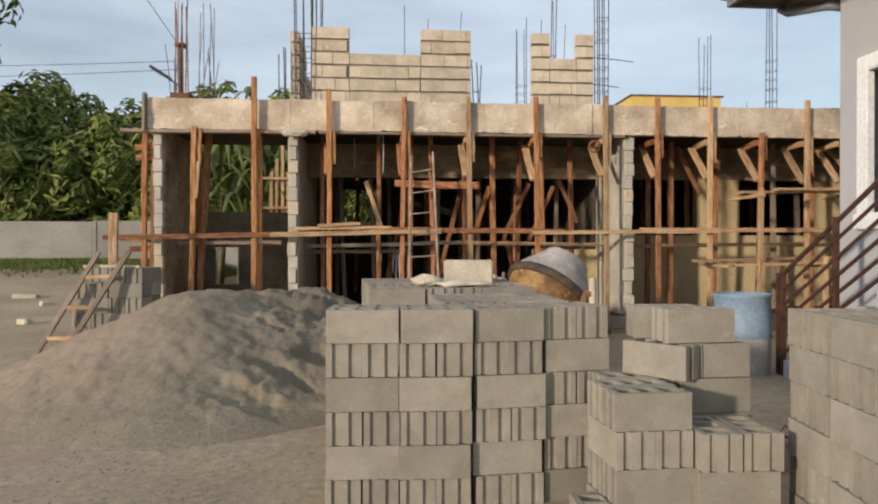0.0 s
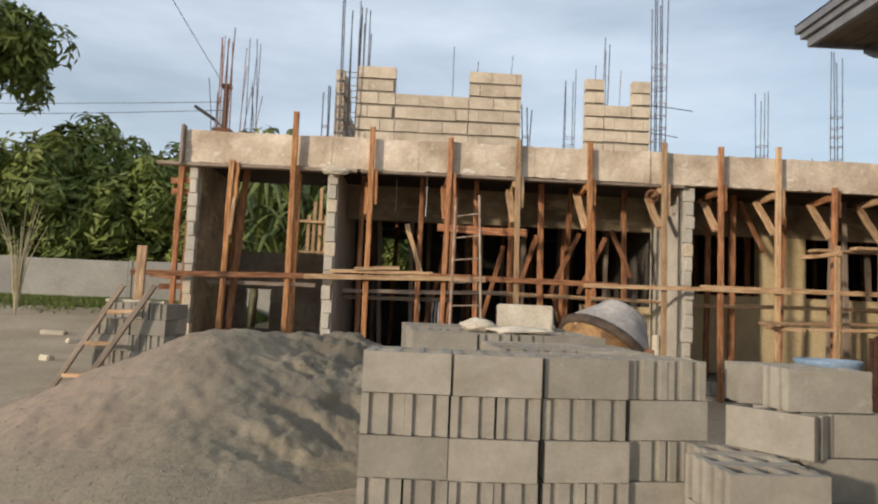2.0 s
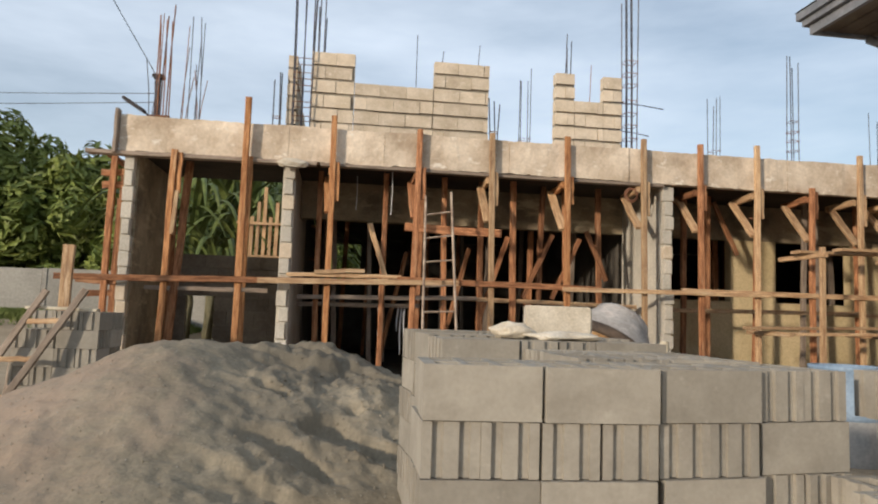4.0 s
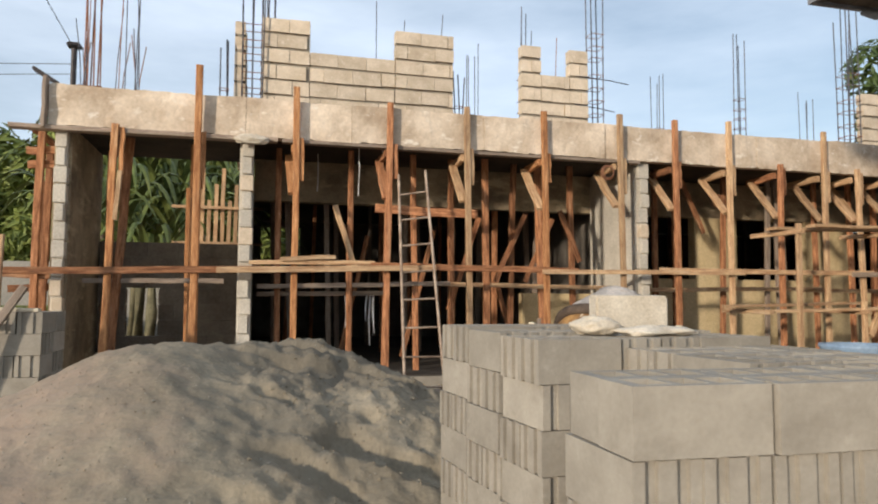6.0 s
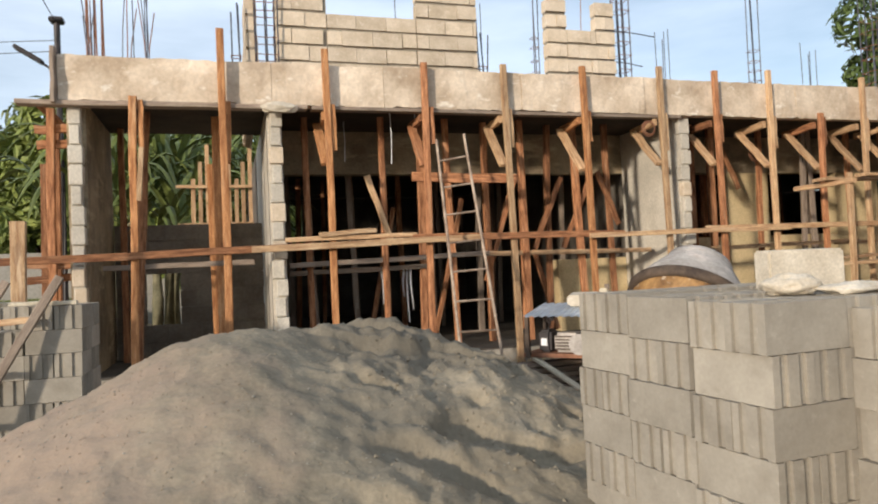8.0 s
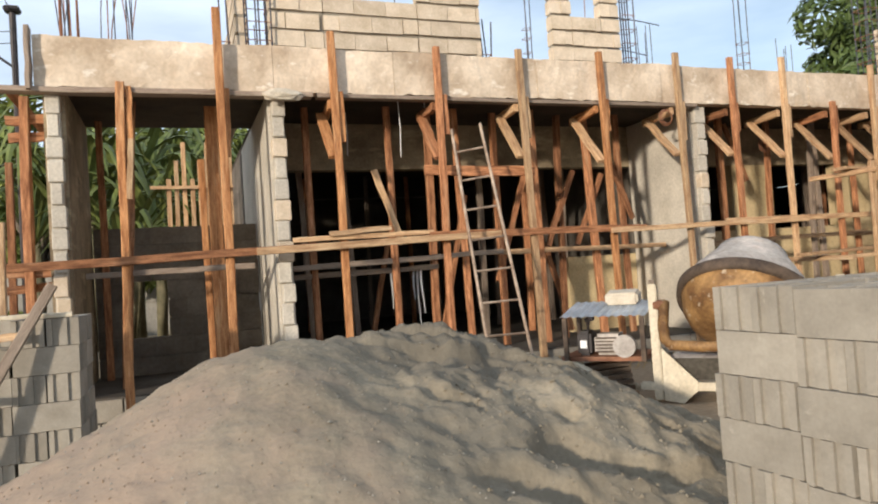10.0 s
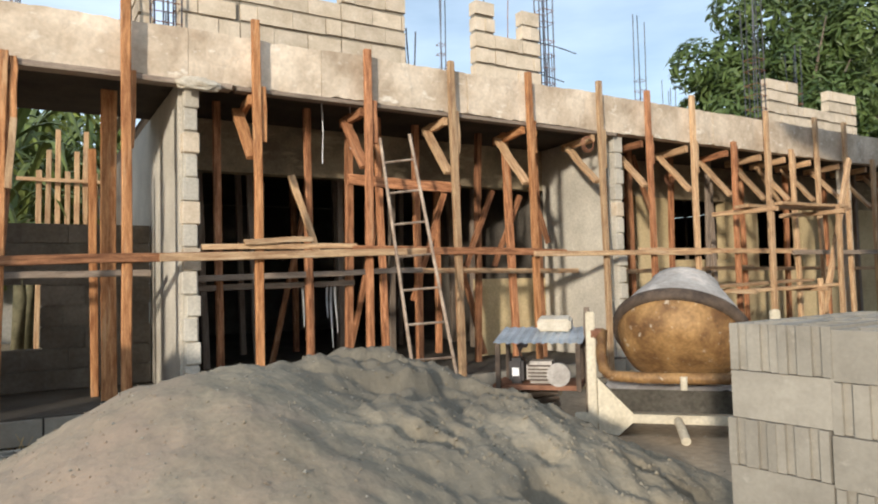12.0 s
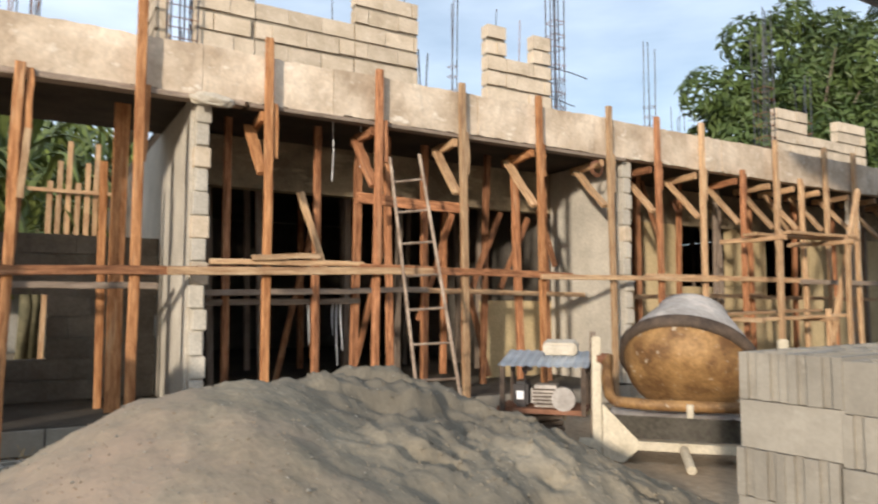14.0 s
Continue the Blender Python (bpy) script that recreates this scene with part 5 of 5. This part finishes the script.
def tree(x, y, height, spread, seed, leaves=5000, trunk=0.28, size=0.30, crown_low=0.28, material=None, label="dense dark green mango tree behind the wall"):
    rng = random.Random(seed)
    z0 = ground_z(x, y)
    root = base("tree", (x, y, z0), label, "tree", "trees round the yard")
    bm = bmesh.new()
    fork = height * crown_low * 1.2
    add_tube(bm, [(0, 0, -0.1), (0.08, 0.02, fork * 0.5), (0.02, 0.1, fork)], [trunk * 1.25, trunk, trunk * 0.8], 10)
    ends = []
    for k in range(9):
        a = k * math.tau / 9 + rng.uniform(-0.3, 0.3)
        r, h = spread * rng.uniform(0.35, 0.85), height * rng.uniform(0.55, 0.95)
        mid = Vector((math.cos(a) * r * 0.45, math.sin(a) * r * 0.45, fork + (h - fork) * 0.55))
        end = Vector((math.cos(a) * r, math.sin(a) * r, h))
        add_tube(bm, [(0.02, 0.1, fork * 0.9), mid, end], [trunk * 0.55, trunk * 0.32, trunk * 0.08], 6)
        ends += [mid, end, mid.lerp(end, 0.5)]
    part("trunk", bm, M_BARK, root, smooth=True)
    clumps = []
    for e in ends:
        for _ in range(2):
            clumps.append((e + Vector((rng.gauss(0, 0.16) * spread, rng.gauss(0, 0.16) * spread, rng.gauss(0, 0.07) * height)), rng.uniform(0.16, 0.32) * spread))
    for _ in range(14):
        a = rng.uniform(0, math.tau)
        clumps.append((Vector((math.cos(a) * spread * rng.uniform(0.5, 1.0), math.sin(a) * spread * rng.uniform(0.5, 1.0), height * rng.uniform(crown_low, 0.7))), rng.uniform(0.16, 0.28) * spread))
    verts, faces = [], []
    for _ in range(leaves):
        c, r = rng.choice(clumps)
        d = Vector((rng.gauss(0, 1), rng.gauss(0, 1), rng.gauss(0, 1))).normalized()
        p = c + d * r * rng.uniform(0.72, 1.05)
        p.z = max(p.z, 0.4)
        out = (d + Vector((0, 0, 0.35)) + Vector((rng.uniform(-0.6, 0.6), rng.uniform(-0.6, 0.6), rng.uniform(-0.6, 0.6)))).normalized()
        q = out.to_track_quat("Z", "Y")
        l, w, t = size * rng.uniform(0.6, 1.3), size * rng.uniform(0.22, 0.36), rng.uniform(0, math.tau)
        ca, sa = math.cos(t), math.sin(t)
        k = len(verts)
        for u, v, h in ((-l, 0, 0), (0, -w, 0.05 * l), (l, 0, -0.18 * l), (0, w, 0.05 * l)):
            verts.append(tuple(p + q @ Vector((u * ca - v * sa, u * sa + v * ca, h))))
        faces += [(k, k + 1, k + 2), (k, k + 2, k + 3)]
    me = bpy.data.meshes.new("crown")
    me.from_pydata(verts, [], faces)
    me.materials.append(material or M_LEAF)
    crown = new("crown", me)
    crown.parent = root
    return root


for i, (x, y, h, s) in enumerate([(-25.5, 34, 7.6, 4.2), (-21.0, 31, 6.6, 3.8), (-17.2, 31, 6.3, 3.6), (-13.8, 30.5, 6.0, 3.4), (-10.6, 30.5, 5.7, 3.2), (-7.6, 30.5, 5.4, 3.0), (-20, 36, 7.6, 4.2), (-15.0, 35, 6.9, 4.0), (-11.5, 35, 6.5, 3.8), (-4.5, 31, 5.6, 3.0), (-1.4, 30.5, 5.2, 2.8)]):
    tree(x, y, h, s, 200 + i, 11000, crown_low=0.16, size=0.30)
for i, (x, y, h) in enumerate([(-6.0, 27.8, 6.4), (-3.2, 27.8, 7.0), (-0.6, 28.0, 6.6), (1.8, 28.0, 6.2)]):
    tree(x, y, h, 2.4, 260 + i, 6000, crown_low=0.12, size=0.28, label="leafy tree close behind the shell")
tree(26.2, 23.0, 12.8, 4.5, 230, 26000, size=0.27, material=M_LEAF_DARK, label="tall green tree beyond the shell")
tree(34.0, 24.0, 17.0, 5.2, 231, 24000, size=0.28, material=M_LEAF_DARK, label="tall green tree beyond the shell")
tree(-17.6, 28.5, 14.0, 3.8, 232, 6500, size=0.30, crown_low=0.72, trunk=0.22, label="taller tree with dark leaves above the grove")


def banana(x, y, h, seed, blades=20, wide=0.085):
    rng = random.Random(seed)
    z0 = ground_z(x, y)
    root = base("banana_plant", (x, y, z0), "leafy green banana plant behind the shell", "banana plant", "plants behind the shell")
    bm = bm_of()
    add_tube(bm, [(0, 0, 0), (0.05, 0, h * 0.3), (0.02, 0.05, h * 0.55)], [0.13, 0.11, 0.06], 8)
    part("stem", bm, M_STEM, root, smooth=True)
    for k in range(blades):
        a = k * 2.4 + rng.uniform(-0.3, 0.3)
        l, rise = h * rng.uniform(0.5, 0.75), h * rng.uniform(0.30, 0.55)
        bm = bm_of()
        n = 10
        left, mid, right = [], [], []
        for i in range(n + 1):
            t = i / n
            r, z = l * t * 0.75, h * 0.5 + rise * math.sin(t * 2.1) - 0.25 * h * t * t
            w = wide * math.sin(math.pi * min(1, t * 0.95 + 0.05)) ** 0.6 * (0.6 + 0.4 * rng.random())
            p = Vector((math.cos(a) * r, math.sin(a) * r, z))
            s = Vector((-math.sin(a), math.cos(a), 0)) * w
            left.append(bm.verts.new(p - s + Vector((0, 0, -w * 0.45))))
            mid.append(bm.verts.new(p))
            right.append(bm.verts.new(p + s + Vector((0, 0, -w * 0.45))))
        for i in range(n):
            if rng.random() > 0.06:
                bm.faces.new((left[i], mid[i], mid[i + 1], left[i + 1]))
            bm.faces.new((mid[i], right[i], right[i + 1], mid[i + 1]))
        part("leaf", bm, M_LEAF_LIGHT, root)


for i, (x, y, h) in enumerate([(-4.6, 18.5, 3.4), (-3.6, 19.6, 4.0), (-2.6, 18.6, 3.2), (-1.9, 19.6, 3.4), (-3.1, 17.6, 2.6), (-4.0, 21.5, 4.6), (0.4, 22.6, 3.2), (-2.4, 22.0, 4.6), (-3.2, 24.0, 5.2), (-1.2, 23.5, 4.6), (-2.0, 25.2, 5.4)]):
    banana(x, y, h * 1.25, 300 + i)
banana(-3.05, 19.8, 5.9, 340, 14, 0.13)
banana(-3.9, 18.4, 4.2, 341, 14, 0.11)
# bare poles stacked behind the end bay
for k in range(9):
    x = -2.35 + 0.12 * k
    timber("timber_prop", (x, 16.4 + 0.1 * (k % 3), 0.15), (x + 0.03, 16.4, 3.15 + 0.30 * ((k * 7) % 3)), 0.07, 0.05, M_WOOD_PALE, label="pale prop of the works behind the shell", category="timber prop", group="props behind the shell")
for z in (2.35, 3.0):
    timber("ledger", (-2.6, 16.3, z), (-1.0, 16.3, z), 0.05, 0.04, M_WOOD_PALE, label="rail across the props behind the shell", category="timber rail", group="props behind the shell")


def far_house(x, y, w, d, h):
    root = base("yellow_house", (x, y, 0.1), "far yellow rendered house with a dark flat roof", "house")
    bm = bm_of()
    add_box(bm, -w / 2, 0, 0, w / 2, d, h)
    part("wall", bm, M_HOUSE_YELLOW, root)
    bm = bm_of()
    add_box(bm, -w / 2 - 0.1, -0.1, h, w / 2 + 0.1, d + 0.1, h + 0.05)
    part("roof", bm, M_ROOF, root)
    for i in range(3):
        bm = bm_of()
        cx = -w / 2 + w * (i + 0.5) / 3
        add_box(bm, cx - 0.5, -0.03, h - 2.2, cx + 0.5, 0.0, h - 1.0)
        part("window", bm, M_DARKGLASS, root)


far_house(14.5, 34.0, 4.5, 6.0, 8.8)

# cables and a lamp on the slab
def cable(points, label):
    bm = bm_of()
    add_tube(bm, points, 0.008, 5)
    thing("overhead_cable", bm, M_WIRE, label, "cable", "overhead cables")


def sagging(a, b, sag, n=14):
    a, b = Vector(a), Vector(b)
    return [a.lerp(b, i / n) - Vector((0, 0, sag * 4 * (i / n) * (1 - i / n))) for i in range(n + 1)]


PX, PYY, PZ = -4.65, 17.8, 6.27
cable(sagging((-44, 38, 10.4), (PX, PYY, PZ - 0.55), 0.5), "slack black cable running to the lamp pole")
cable(sagging((-44, 38.5, 11.0), (PX, PYY, PZ - 0.35), 0.4), "slack black cable running to the lamp pole")
cable(sagging((-6.6, 3.0, 11.5), (PX, PYY, PZ - 0.05), 0.15), "black cable dropping from above to the lamp pole")
root = base("lamp_pole", (PX, PYY, ground_z(PX, PYY)), "dark pole behind the shell with a tilted flat lamp", "lamp")
top = PZ - ground_z(PX, PYY)
bm = bm_of()
add_tube(bm, [(0, 0, -0.1), (0.01, 0, top * 0.5), (0, 0, top)], [0.07, 0.06, 0.055], 10)
part("pole", bm, M_BLACK, root)
bm = bm_of()
add_box(bm, -0.12, -0.12, top - 0.03, 0.12, 0.12, top + 0.06)
bmesh.ops.bevel(bm, geom=bm.edges[:], offset=0.02, segments=2, affect="EDGES")
part("cap", bm, M_BLACK, root)
bm = bm_of()
add_tube(bm, [(0, 0, top - 0.98), (-0.26, 0, top - 0.78)], 0.022, 8)
part("bracket", bm, M_STEEL, root)
bm = bm_of()
add_box(bm, -0.27, -0.11, -0.035, 0.27, 0.11, 0.035)
bmesh.ops.bevel(bm, geom=bm.edges[:], offset=0.015, segments=2, affect="EDGES")
part("lamp_head", bm, M_BLACK, root, "flat black lamp head", m=pose(-0.47, 0, top - 0.64, 0, 32, 0))


# ---- small things ----
def sapling(x, y, h, seed):
    """A bare shrub of thin pale stems."""
    rng = random.Random(seed)
    root = base("bare_shrub", (x, y, ground_z(x, y)), "bare shrub of thin pale stems before the grove", "shrub")
    for k in range(16):
        a, l = rng.uniform(0, math.tau), rng.uniform(0.5, 1.0) * h
        s = rng.uniform(0.08, 0.3) * l
        bm = bm_of()
        add_tube(bm, [(0, 0, 0), (math.cos(a) * s * 0.3, math.sin(a) * s * 0.3, l * 0.55), (math.cos(a) * s, math.sin(a) * s, l)], [0.022, 0.016, 0.006], 5)
        part("stem", bm, M_TRUNK_PALE, root)


sapling(-10.6, 20.5, 3.6, 61)
for x, y, w, d, turn in ((-8.0, 17.4, 0.5, 0.3, 12), (-7.0, 16.2, 0.25, 0.2, 40), (-6.2, 13.6, 0.22, 0.16, -20)):
    bm = bm_of()
    add_box(bm, -w / 2, -d / 2, -0.02, w / 2, d / 2, 0.09)
    bmesh.ops.bevel(bm, geom=bm.edges[:], offset=0.02, segments=2, affect="EDGES")
    thing("rubble_slab", bm, M_CREAM, "pale broken slab lying in the yard", "rubble", "rubble in the yard", m=pose(x, y, ground_z(x, y), 0, 3, turn))
# strings that hang from the soffit, and a coil of wire on a post
for x, y, l in ((0.12, 11.75, 0.62), (0.42, 11.72, 0.45), (-0.35, 12.3, 0.5)):
    bm = bm_of()
    add_tube(bm, [(0, 0, 0), (0.01, 0, -l * 0.5), (0.0, 0.01, -l)], 0.005, 5)
    thing("hanging_string", bm, M_WHITE, "pale string hanging from the soffit", "string", "hanging strings", m=pose(x, y, SOFFIT + 0.03))
for k, (x, y, z) in enumerate(((3.42, 11.36, 3.06), (5.6, 12.0, 2.85))):
    bm = bm_of()
    for j in range(3):
        r = 0.075 + 0.012 * j
        add_tube(bm, [(r * math.cos(i * math.tau / 16), 0.012 * j, r * math.sin(i * math.tau / 16)) for i in range(17)], 0.006, 5)
    thing("wire_coil", bm, M_RUST, "small coil of binding wire hung on a post", "wire coil", "wire coils", m=pose(x, y, z))
# torn pale strips of plastic hanging among the inner props
for x, l in ((0.0, 0.42), (0.05, 0.30), (0.28, 0.34), (0.33, 0.66), (0.38, 0.5)):
    bm = bm_of()
    n = 8
    rows = [[bm.verts.new((0.018 * math.sin(3.1 * i / n + 9 * x) + e * (0.014 - 0.008 * i / n), 0.03 * math.sin(4 * i / n + 5 * x), -l * i / n)) for e in (-1, 1)] for i in range(n + 1)]
    for p, q in zip(rows, rows[1:]):
        bm.faces.new((p[0], p[1], q[1], q[0]))
    bmesh.ops.solidify(bm, geom=bm.faces[:], thickness=0.003)
    thing("plastic_strip", bm, M_WHITE, "torn pale plastic strip hanging from a ledger", "plastic strip", "hanging plastic strips", m=pose(x + 0.02, 12.125, 1.40))
# an offcut lying on the stack by the end bay
timber("plank_offcut", (-3.62, 9.78, 1.245), (-2.96, 9.84, 1.235), 0.03, 0.16, M_CREAM, label="pale plywood offcut lying on a stack of blocks", category="plank")
# a short row of blocks dropped beside the stacks
for x, y, turn in ((2.52, 5.0, 20), (1.25, 7.4, -30), (-2.5, 10.6, 15)):
    block(x, y, ground_z(x, y) - 0.005, turn, "loose blocks", "single grey hollow block lying on the ground")
